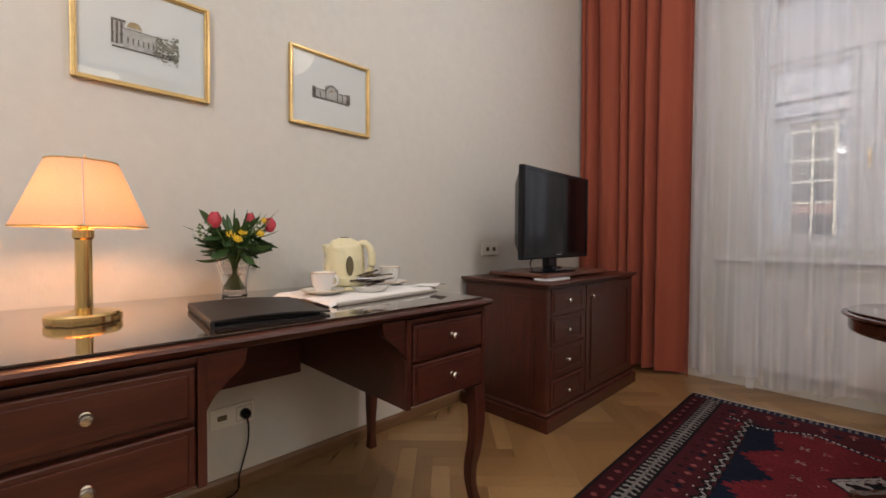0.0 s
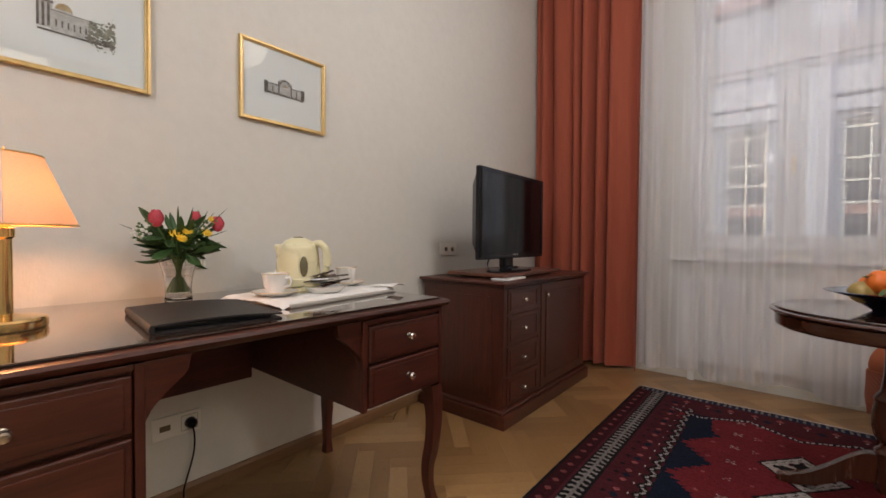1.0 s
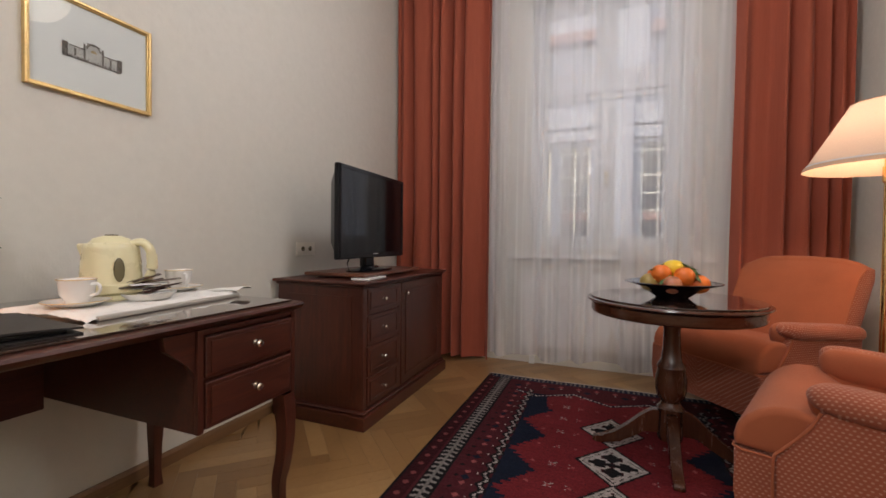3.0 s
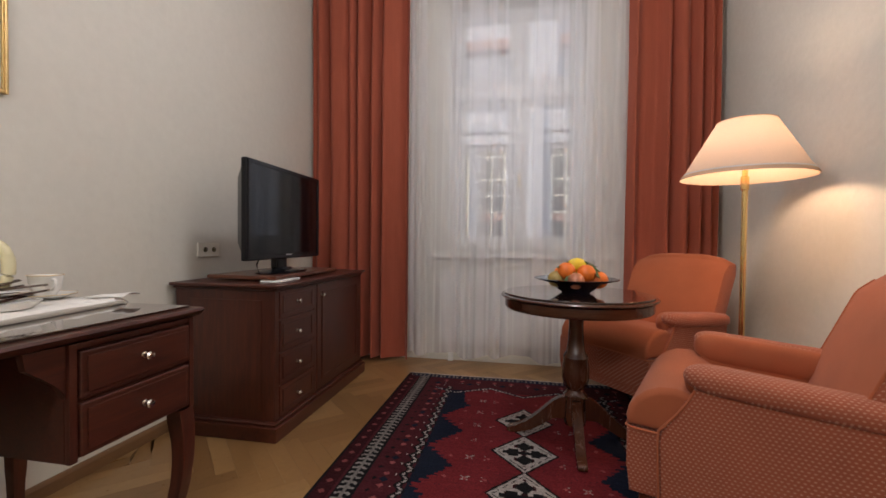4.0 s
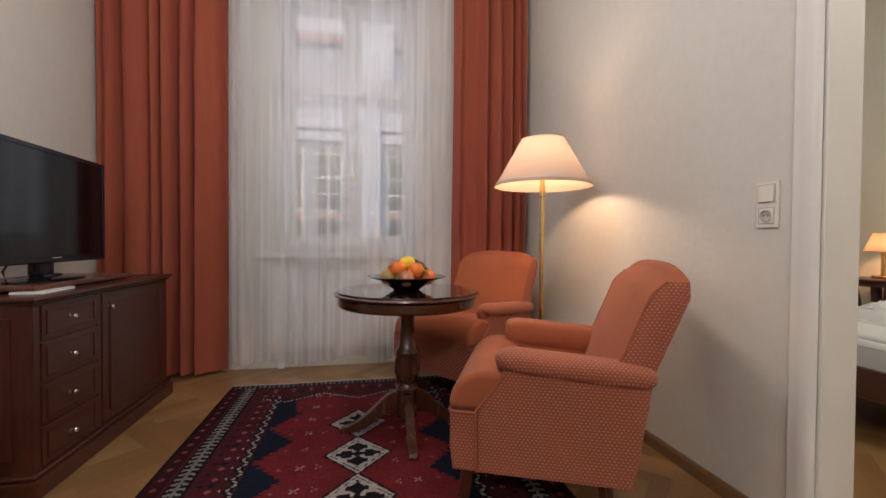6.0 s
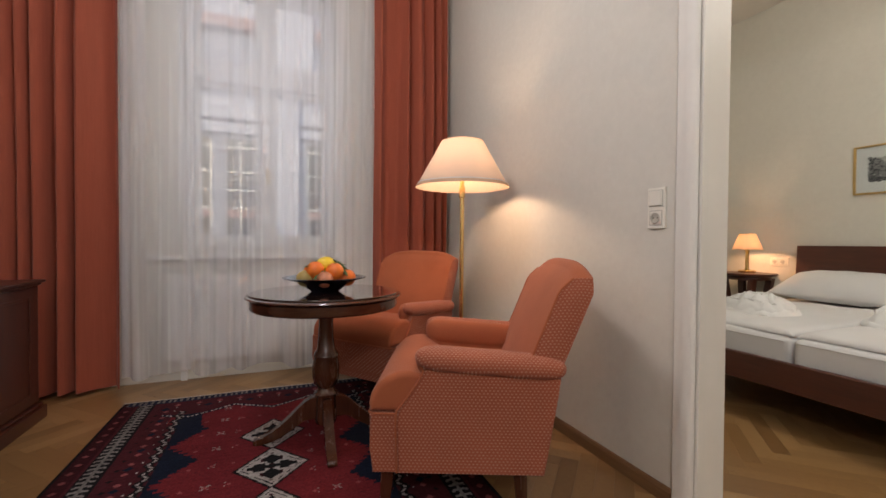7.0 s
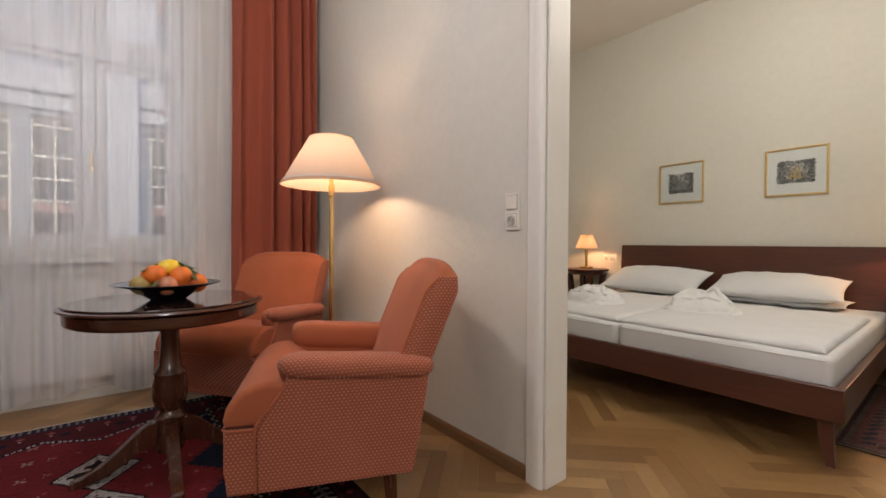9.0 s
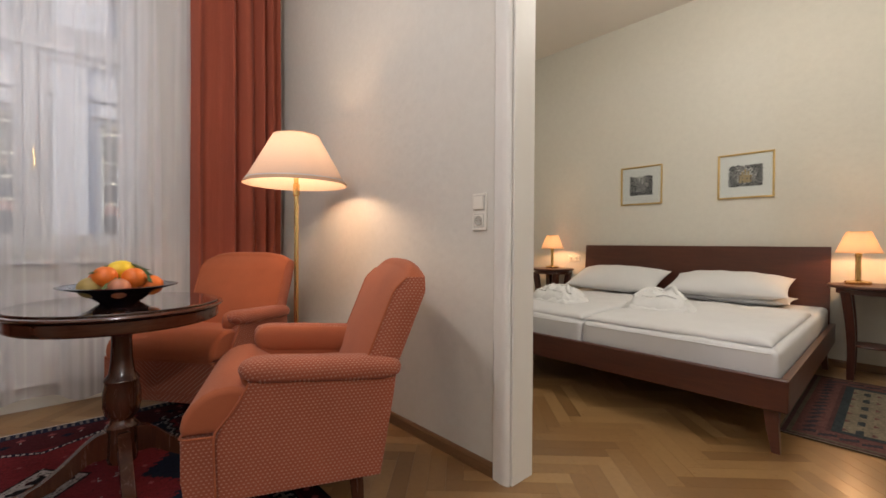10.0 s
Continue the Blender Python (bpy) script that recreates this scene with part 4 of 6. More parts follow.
# ---- armchairs ----
def smooth_line(points, n=6):
    """A rounded closed outline through corner points (Catmull-Rom)."""
    out = []
    m = len(points)
    for i in range(m):
        p0, p1, p2, p3 = (Vector(points[(i + k - 1) % m]) for k in range(4))
        for s in range(n):
            t = s / n
            out.append(tuple(0.5 * ((2 * p1) + (p2 - p0) * t + (2 * p0 - 5 * p1 + 4 * p2 - p3) * t * t + (3 * p1 - p0 - 3 * p2 + p3) * t ** 3)))
    return out


def bolster(x_front, x_back, y, half_w, z_front, z_back, half_h):
    """A stuffed arm pad with rounded ends, sloping from front to back."""
    b = bmesh.new()
    n, m, rings = 26, 24, []
    for i in range(n + 1):
        t = -math.cos(math.pi * i / n)
        k = max(0.02, 1 - abs(t) ** 9) ** 0.5
        x, zc = x_front + (x_back - x_front) * (t + 1) / 2, z_front + (z_back - z_front) * (t + 1) / 2
        ring_ = []
        for q in range(m):
            a = 2 * math.pi * q / m
            c, d = math.cos(a), math.sin(a)
            ring_.append(b.verts.new((x, y + half_w * k * math.copysign(abs(c) ** 0.75, c), zc + half_h * k * math.copysign(abs(d) ** 0.8, d))))
        rings.append(ring_)
    for p, q in zip(rings, rings[1:]):
        for e in range(m):
            b.faces.new((p[e], p[(e + 1) % m], q[(e + 1) % m], q[e]))
    b.faces.new(rings[0][::-1])
    b.faces.new(rings[-1])
    return b


def armchair(label):
    """Faces its own +x; the floor is its z = 0."""
    ch = thing("armchair", (0, 0, 0), 0, label, "armchair", "armchairs at the round table")
    W = 0.33
    side = [(0.245, 0.165), (0.25, 0.365), (0.236, 0.400), (0.205, 0.440), (0.172, 0.490), (0.152, 0.545), (-0.325, 0.510), (-0.315, 0.45), (-0.270, 0.165)]
    for s in (1, -1):
        y0, y1 = (W - 0.085, W) if s > 0 else (-W, -W + 0.085)
        part("side_panel", prism(side, 'y', y0, y1, 0.010, 3), M_CHAIRDOT, ch, "dotted terracotta side panel")
        part("armrest", bolster(0.187, -0.347, (y0 + y1) / 2 + 0.012 * s, 0.058, 0.572, 0.537, 0.041), M_CHAIRDOT, ch, "padded dotted armrest", True, False)
        part("arm_lining", bolster(0.186, -0.30, (y0 + y1) / 2 - 0.022 * s, 0.046, 0.550, 0.515, 0.060), M_CHAIR, ch, "plain terracotta inner arm", True, False)
        ya, yb = (y0 - 0.014, y0 + 0.03) if s > 0 else (y1 - 0.03, y1 + 0.014)
        inner = [(0.195, 0.40), (0.165, 0.49), (0.150, 0.560), (-0.25, 0.532), (-0.25, 0.40)]
        part("inner_panel", prism(inner, 'y', ya, yb, 0.008, 3), M_CHAIR, ch)
        yy = y1 + 0.001 if s > 0 else y0 - 0.001
        part("piping", tube(curve([(0.247, yy, 0.17), (0.252, yy, 0.365), (0.237, yy, 0.402), (0.206, yy, 0.442), (0.173, yy, 0.492), (0.154, yy, 0.535)], 3), 0.0045, 8), M_CHAIR, ch)
    # seat: dotted box with a plain domed cushion that runs out past the arms
    front = [(0.245, 0.165), (0.335, 0.165), (0.344, 0.25), (0.346, 0.375), (0.245, 0.375)]
    part("seat_front", prism(front, 'y', -W + 0.004, W - 0.004, 0.010, 3), M_CHAIRDOT, ch, "dotted front border")
    part("seat_base", box(-0.20, 0.243, -W + 0.087, W - 0.087, 0.165, 0.40, 0.004), M_CHAIRDOT, ch)

    nose = [(0.12, 0.378), (0.345, 0.378), (0.351, 0.405), (0.343, 0.440), (0.322, 0.472), (0.290, 0.500), (0.252, 0.517), (0.205, 0.522), (0.165, 0.512), (0.12, 0.485)]
    part("seat_cushion", prism(nose, 'y', -W + 0.012, W - 0.012, 0.022, 4), M_CHAIR, ch, "plain terracotta seat cushion")
    part("seat_pad", box(-0.21, 0.20, -W + 0.088, W - 0.088, 0.378, 0.470, 0.02, 3), M_CHAIR, ch)
    part("seat_welt", tube([(0.25, W - 0.003, 0.376), (0.33, W - 0.002, 0.377), (0.349, W - 0.02, 0.377), (0.349, -W + 0.02, 0.377), (0.33, -W + 0.002, 0.377), (0.25, -W + 0.003, 0.376)], 0.004, 8), M_CHAIR, ch)
    # back: leaning slab, plain in front, dotted at sides and rear, with a crowned top
    top, low = 0.888, 0.36

    def lean(z):
        return -0.155 - 0.20 * (z - 0.40) / 0.5

    def back_half(u, v, front_side):
        e = (u - 0.5) * 2
        hw = 0.245 if v < 0.30 else 0.245 + 0.062 * min(1, (v - 0.30) / 0.06)
        crown = 0.032 * abs(e) ** 3
        z = low + (top - low) * v - crown * v ** 3
        if front_side:
            x = lean(z) + 0.022 * math.sin(math.pi * v) * (1 - e * e) - 0.03 * max(0, v - 0.9) / 0.1
        else:
            x = lean(z) - 0.122 + 0.02 * max(0, v - 0.88) / 0.12 * 1.2
        return (x, e * hw, z)
    nb_, nv = 20, 24
    fb, gb = bmesh.new(), bmesh.new()
    F = [[back_half(i / nb_, j / nv, True) for j in range(nv + 1)] for i in range(nb_ + 1)]
    B = [[back_half(i / nb_, j / nv, False) for j in range(nv + 1)] for i in range(nb_ + 1)]

    def grid(bm, G):
        vs = [[bm.verts.new(p) for p in row] for row in G]
        for i in range(len(G) - 1):
            for j in range(len(G[0]) - 1):
                bm.faces.new((vs[i][j], vs[i + 1][j], vs[i + 1][j + 1], vs[i][j + 1]))
    K = 8

    def strip(a, c, bulge, taper):
        """Rows that run from the front edge a over to the rear edge c, swelling outward."""
        rows = []
        for k in range(K + 1):
            t = k / K
            rows.append([tuple(Vector(p) * (1 - t) + Vector(q) * t + Vector(bulge) * taper(m / (len(a) - 1)) * math.sin(math.pi * t) ** 0.7) for m, (p, q) in enumerate(zip(a, c))])
        return rows
    grid(fb, F)
    topf, topb = [F[i][nv] for i in range(nb_ + 1)], [B[i][nv] for i in range(nb_ + 1)]
    grid(fb, strip(topf, topb, (0, 0, 0.026), lambda f: 1 - abs(2 * f - 1) ** 8))
    part("backrest", fb, M_CHAIR, ch, "plain terracotta back cushion")
    for i, d in ((0, -1), (nb_, 1)):
        sb = bmesh.new()
        grid(sb, strip(F[i], B[i], (0, 0.012 * d, 0), lambda f: 1 - f ** 12))
        part("back_side", sb, M_CHAIRDOT, ch, "dotted back edge")
        part("piping", tube([F[i][j] for j in range(8, nv + 1)], 0.0045, 8), M_CHAIR, ch)
    grid(gb, B)
    part("back_panel", gb, M_CHAIRDOT, ch)
    for x, y in ((0.285, 0.275), (0.285, -0.275), (-0.19, 0.275), (-0.19, -0.275)):
        k = 1 if x > 0 else -1
        part("leg", square_leg([(x, y, 0.168), (x + 0.004 * k, y, 0.10), (x + 0.012 * k, y, 0.0)], [0.046, 0.042, 0.032]), M_WALNUT, ch, "short tapered walnut leg")
    return ch


chair = armchair("terracotta upholstered armchair with dotted sides beside the lamp")
chair.matrix_world = pose(2.555, -1.775, 0, 0, 0, 157)
chair2 = copy_thing(chair, pose(2.485, -0.65, 0, 0, 0, 217))
chair2["label"] = "terracotta upholstered armchair in front of the curtain"

# ---- round pedestal table ----
TC = (2.035, -1.235)
table = thing("round_table", (*TC, 0), 0, "dark walnut round pedestal table with glass on top", "table")
TZ = 0.724
part("tabletop", lathe([(0, TZ - 0.022), (0.345, TZ - 0.022), (0.362, TZ - 0.018), (0.372, TZ - 0.010), (0.370, TZ - 0.004), (0.360, TZ), (0, TZ)], 96), M_WALNUT_RIM, table)
part("apron", lathe([(0.300, TZ - 0.024), (0.352, TZ - 0.024), (0.352, TZ - 0.060), (0.347, TZ - 0.068), (0.340, TZ - 0.071), (0.300, TZ - 0.071)], 96), M_WALNUT_RIM, table)
part("glass_plate", lathe([(0, TZ), (0.352, TZ), (0.354, TZ + 0.002), (0.354, TZ + 0.005), (0.352, TZ + 0.007), (0, TZ + 0.007)], 96), M_PLATE, table, "dark round glass plate")
part("column", lathe([(0, 0.075), (0.05, 0.075), (0.056, 0.10), (0.052, 0.21), (0.058, 0.222), (0.044, 0.236), (0.040, 0.25), (0.058, 0.275), (0.066, 0.31), (0.066, 0.36), (0.058, 0.40), (0.062, 0.412), (0.056, 0.425),
                      (0.045, 0.44), (0.038, 0.50), (0.035, 0.58), (0.042, 0.62), (0.09, 0.632), (0.09, TZ - 0.022), (0, TZ - 0.022)], 40), M_WALNUT, table)
for k in range(4):
    prof = [(0.045, 0.20), (0.075, 0.205), (0.12, 0.175), (0.19, 0.110), (0.27, 0.052), (0.325, 0.036), (0.335, 0.022), (0.33, 0.012), (0.29, 0.012), (0.22, 0.030), (0.15, 0.070), (0.09, 0.108), (0.045, 0.105)]
    b = prism(smooth_line(prof, 3), 'y', -0.021, 0.021, 0.005)
    part("foot", moved(b, pose(0, 0, 0, 0, 0, -91 + 90 * k)), M_WALNUT, table)

# ---- fruit bowl ----
bowl = thing("fruit_bowl", (TC[0] - 0.005, TC[1], TZ + 0.007), 0, "wide black glazed bowl standing on the round table", "bowl")
part("dish", lathe([(0, 0), (0.065, 0), (0.070, 0.004), (0.105, 0.030), (0.140, 0.052), (0.200, 0.068), (0.203, 0.071), (0.194, 0.073), (0.134, 0.060), (0.095, 0.036), (0.06, 0.012), (0, 0.010)], 64), M_BOWL, bowl)
FRUITS = [("orange", M_ORANGE, -0.052, -0.060, 0.110, 0.043, 1), ("orange", M_ORANGE, 0.040, -0.066, 0.100, 0.044, 1), ("orange", M_ORANGE, 0.100, -0.040, 0.068, 0.042, 1.1),
          ("orange", M_ORANGE, -0.060, 0.060, 0.088, 0.043, 1), ("orange", M_ORANGE, 0.060, 0.060, 0.086, 0.043, 1),
          ("lemon", M_LEMON, 0.004, -0.005, 0.132, 0.040, 1.35), ("apple", M_APPLE, -0.012, -0.100, 0.066, 0.040, 1), ("pear", M_PEAR, -0.096, -0.050, 0.070, 0.040, 1.1)]
for nm, mt, x, y, z, r, s in FRUITS:
    t = thing(nm, (TC[0] - 0.005 + x, TC[1] + y, TZ + 0.007 + z), 20, "ripe %s lying in the black bowl" % nm, "fruit", "fruit in the bowl")
    prof = [(0, -r)] + [(r * math.cos(a) * (1.0 - 0.06 * math.sin(a) ** 6), r * math.sin(a)) for a in (i * math.pi / 10 - math.pi / 2 for i in range(1, 10))] + [(0, r * (0.92 if s == 1 else 1.0))]
    part("flesh", lathe(prof, 22, None, (0, 0, 0), s, 1.0), mt, t)
    part("stalk", tube([(0, 0, r * 0.88), (0.002, 0.001, r * 1.02)], 0.003, 6), M_STEM, t)


def leaf_bm(length, width, curl, bm=None, m=Matrix.Identity(4), n=6):
    def fn(u, v):
        w = width * math.sin(math.pi * min(0.999, u * 0.96 + 0.02)) ** 0.8
        return (u * length, (v - 0.5) * w, curl * math.sin(u * 1.6) * length - 0.25 * w * (1 - abs(v - 0.5) * 2))
    return join(bm, moved(sheet(n, 2, fn, 0.0006), m))


for x, y, z, a, tl in ((-0.045, -0.06, 0.156, 195, 18), (-0.025, -0.095, 0.108, 215, 30), (0.045, -0.04, 0.150, -20, 28), (0.060, -0.07, 0.138, -35, 48), (0.030, -0.02, 0.158, 5, 16)):
    lf = thing("citrus_leaf", (TC[0] + x, TC[1] + y, TZ + 0.007 + z), 0, "dark green citrus leaf among the fruit", "leaf", "leaves in the bowl")
    part("blade", leaf_bm(0.070, 0.036, -0.12, None, pose(0, 0, 0, 0, tl, a)), M_LEAF, lf)
    part("rib", tube([(0, 0, 0.001), tuple((pose(0, 0, 0, 0, tl, a) @ Vector((0.05, 0, -0.003))))], 0.0012, 5), M_STEM, lf)

# ---- floor lamp ----
FL = (2.808, -1.161)
fl = thing("floor_lamp", (*FL, 0), 0, "brass floor lamp with a lit cream pleated shade", "lamp")
part("base_plate", lathe([(0, 0), (0.145, 0), (0.148, 0.006), (0.148, 0.018), (0.135, 0.026), (0.03, 0.034), (0.018, 0.05), (0, 0.05)], 48), M_BRASS, fl)
part("pole", lathe([(0, 0.045), (0.0125, 0.045), (0.0125, 1.235), (0.018, 1.24), (0.018, 1.30), (0.0125, 1.304), (0.0125, 1.375), (0, 1.375)], 24), M_BRASS, fl)
part("bulb", lathe([(0, 1.375), (0.014, 1.375), (0.018, 1.388), (0.030, 1.42), (0.026, 1.45), (0, 1.463)], 20), M_BULB, fl).visible_shadow = False
part("rod", tube([(0.012, 0, 1.38), (0.045, 0, 1.42), (0.035, 0, 1.50), (0, 0, 1.562)], 0.002, 6), M_BRASS, fl)
sh = part("shade", lathe([(0.269, 1.296), (0.121, 1.562)], 96), M_SHADE2, fl, "glowing cream shade with silver braid")
part("trim", lathe([(0.2715, 1.296), (0.2637, 1.312), (0.2649, 1.312), (0.2727, 1.296)], 96), M_SHADE, sh)
part("braid", lathe([(0.2595, 1.315), (0.2567, 1.321), (0.2578, 1.321), (0.2606, 1.315)], 96), M_TRIM, sh, "silver braid")
part("top_ring", tube([(0.121 * math.cos(a / 20 * math.pi), 0.121 * math.sin(a / 20 * math.pi), 1.562) for a in range(41)], 0.0025, 6), M_SHADE, sh)
for a in range(3):
    c, d = math.cos(a * 2.094), math.sin(a * 2.094)
    part("spider_arm", tube([(0, 0, 1.562), (c * 0.121, d * 0.121, 1.562)], 0.0018, 6), M_BRASS, fl)
part("finial", lathe([(0, 1.560), (0.006, 1.562), (0.004, 1.570), (0.009, 1.578), (0.006, 1.588), (0, 1.592)], 16), M_BRASS, fl)

# ---- bed ----
BX0, BX1, BY0, BY1 = 4.285, 6.385, -3.075, -0.955
bed = thing("double_bed", (0, 0, 0), 0, "wide mahogany double bed made up in white linen", "bed")
part("foot_rail", box(BX0, BX0 + 0.035, BY0, BY1, 0.205, 0.358, 0.008, 3), M_BEDWOOD, bed)
for y in (BY0, BY1 - 0.035):
    part("side_rail", box(BX0 + 0.035, BX1, y, y + 0.035, 0.205, 0.358, 0.006), M_BEDWOOD, bed)


def head(u, v):
    y = BY0 + 0.035 + u * (BY1 - BY0 - 0.005)
    z = 0.22 + 0.745 * v
    return (BX1 + 0.012 - 0.05 * (0.5 - v) ** 2 + 0.045 * v * v, y, z)


part("headboard", sheet(4, 16, head, 0.028), M_BEDWOOD, bed, "curved plain mahogany headboard")
for x in (BX0 + 0.07, BX1 - 0.06):
    for y, s in ((BY0 + 0.07, -1), (BY1 - 0.07, 1)):
        part("leg", square_leg([(x, y, 0.215), (x - 0.004, y + 0.004 * s, 0.12), (x - 0.022, y + 0.022 * s, 0.0)], [0.064, 0.050, 0.034]), M_BEDWOOD, bed)
part("slat_base", box(BX0 + 0.036, BX1 - 0.01, BY0 + 0.036, BY1 - 0.036, 0.26, 0.30), M_MAHOG, bed)


def bumpy(x, y, a, seed):
    return a * (noise.noise(Vector((x * 3.1, y * 3.1, seed))) + 0.5 * noise.noise(Vector((x * 8, y * 8, seed + 4))))


YM = -2.02
for ya, yb in ((BY0 + 0.042, YM - 0.004), (YM + 0.004, BY1 - 0.042)):
    mt = thing("mattress", (0, 0, 0), 0, "thick mattress in a white fitted sheet on the bed", "mattress", "mattresses")
    b = box(BX0 + 0.045, BX1 - 0.012, ya, yb, 0.302, 0.485, 0.035, 4)
    bmesh.ops.subdivide_edges(b, edges=[e for e in b.edges if e.calc_length() > 0.3], cuts=24, use_grid_fill=True)
    for v in b.verts:
        v.co.z += bumpy(v.co.x, v.co.y, 0.006, 3)
    part("sheet_cover", b, M_LINEN, mt)
    part("piping", tube([(BX0 + 0.045, ya + 0.03, 0.46), (BX0 + 0.045, yb - 0.03, 0.46)], 0.004, 6), M_LINEN, mt)


def pad(name, x0, x1, y0, y1, z, h, mat, label, cat, group, seed, rough=0.012, power=5, nx=36, ny=36):
    """A soft stuffed pad: flat below, full above, creased."""
    t = thing(name, ((x0 + x1) / 2, (y0 + y1) / 2, z), 0, label, cat, group)

    def fn(u, v):
        u, v = 0.5 - 0.5 * math.cos(math.pi * u), 0.5 - 0.5 * math.cos(math.pi * v)
        a, c = abs(u - 0.5) * 2, abs(v - 0.5) * 2
        f = max(0.0, (1 - a ** power) * (1 - c ** power)) ** 0.5
        return ((u - 0.5) * (x1 - x0), (v - 0.5) * (y1 - y0), 0.002 + h * f + f * bumpy(u * 2, v * 2, rough, seed))
    b = sheet(nx, ny, fn)
    rim = [e for e in b.edges if e.is_boundary]
    r = bmesh.ops.extrude_edge_only(b, edges=rim)
    for v in r["geom"]:
        if isinstance(v, bmesh.types.BMVert):
            v.co.z = 0.0
    bmesh.ops.contextual_create(b, geom=[e for e in b.edges if e.is_boundary])
    return t, part("cover", b, mat, t)


for i, (ya, yb) in enumerate(((BY0 + 0.075, YM - 0.012), (YM + 0.008, BY1 - 0.06))):
    d, _ = pad("duvet", 4.36, 5.72, ya, yb, 0.488, 0.034, M_LINEN, "flat folded white duvet lying on the mattress", "duvet", "duvets", 11 + i, 0.010, 26, 60, 56)
    _.name = "upper_layer"
    part("under_fold", moved(box(-0.66, 0.62, -(yb - ya) / 2 + 0.012, (yb - ya) / 2 - 0.012, -0.001, 0.020, 0.009, 3), pose(0, 0, 0)), M_LINEN, d)


def pillow(place, tilt, turn, w, d, h, seed, label):
    """A stuffed bag: full in the middle, drawn to a thin seam with pointed corners."""
    t = thing("pillow", place, 0, label, "pillow", "pillows")
    t.matrix_world = pose(*place, 0, tilt, turn)

    def side(s):
        def fn(u, v):
            u, v = 0.5 - 0.5 * math.cos(math.pi * u), 0.5 - 0.5 * math.cos(math.pi * v)
            a, c = (u - 0.5) * 2, (v - 0.5) * 2
            f = max(0.0, (1 - abs(a) ** 2.4) * (1 - abs(c) ** 2.8)) ** 0.62
            x = a * d / 2 * (1 - 0.07 * (1 - c * c))
            y = c * w / 2 * (1 - 0.05 * (1 - a * a))
            pull = 0.010 * math.sin(14 * c + seed) * (a * a) * f
            return (x, y, s * (h * f + pull + f * bumpy(u * 1.6, v * 1.6, 0.007, seed + s)))
        return fn
    b = sheet(30, 40, side(1))
    low = sheet(30, 40, side(-0.95))
    me = bpy.data.meshes.new("low")
    low.to_mesh(me)
    b.from_mesh(me)
    bmesh.ops.remove_doubles(b, verts=b.verts[:], dist=0.0004)
    bmesh.ops.recalc_face_normals(b, faces=b.faces[:])
    part("cover", b, M_LINEN, t)
    return t


for i, (yc, w) in enumerate(((-2.41, 0.87), (-1.435, 0.92))):
    if i == 0:
        pillow((6.14, yc - 0.035, 0.530), -2, 0, w * 0.94, 0.40, 0.050, 37, "flat white pillow under another pillow")
    pillow((6.08, yc, 0.640 - 0.01 * i), -15 - 6 * i, 2 - 4 * i, w, 0.47, 0.098 + 0.012 * i, 31 + i, "plump white pillow leaning by the headboard")


def robe(place, turn, seed, h):
    """A folded terry robe: a soft lump with two lapels, a rolled collar and a belt."""
    t = thing("folded_bathrobe", place, turn, "folded white terry bathrobe lying on the duvet", "bathrobe", "bathrobes on the bed")

    def lump(a, c, size, high, k):
        x, y = a * math.sqrt(1 - 0.36 * c * c), c * math.sqrt(1 - 0.36 * a * a)
        r = max(abs(a), abs(c))
        f = max(0.0, 1 - r ** 3.4) ** 0.6
        fold = 0.016 * math.exp(-((c - 0.30 - 0.35 * a) / 0.10) ** 2) + 0.014 * math.exp(-((c + 0.34 + 0.30 * a) / 0.09) ** 2) - 0.012 * math.exp(-((c + 0.02 * k) / 0.08) ** 2)
        tip = 0.72 + 0.28 * math.cos(1.2 * (a - 0.25)) * math.cos(1.1 * c)
        return (x * size[0], y * size[1], -0.003 + f * (high * tip + k * fold + bumpy(a * 1.3, c * 1.3, 0.030, seed + k)))
    for size, high, k in (((0.185, 0.235), 0.060, 0), ((0.172, 0.210), h, 1)):
        b = sheet(34, 34, lambda u, v, s=size, hh=high, kk=k: lump(-math.cos(math.pi * u), -math.cos(math.pi * v), s, hh, kk))
        part("folded_layer", b, M_TERRY, t)

    def on(pts, lift):
        out = []
        for a, c in pts:
            x, y, z = lump(a, c, (0.172, 0.210), h, 1)
            out.append((x, y, z + lift))
        return out
    part("collar", tube(curve(on([(-0.35, -0.78), (-0.15, -0.55), (0.15, -0.38), (0.42, -0.12), (0.45, 0.14), (0.2, 0.42), (-0.12, 0.60), (-0.35, 0.80)], 0.001)), 0.016, 10), M_TERRY, t)
    part("belt", tube(curve(on([(-0.62, -0.60), (-0.58, -0.2), (-0.60, 0.2), (-0.66, 0.55)], 0.001)), 0.007, 8), M_TERRY, t)
    return t


robe((5.05, -2.24, 0.522), 14, 2, 0.122)
robe((4.86, -1.52, 0.522), -8, 6, 0.112)


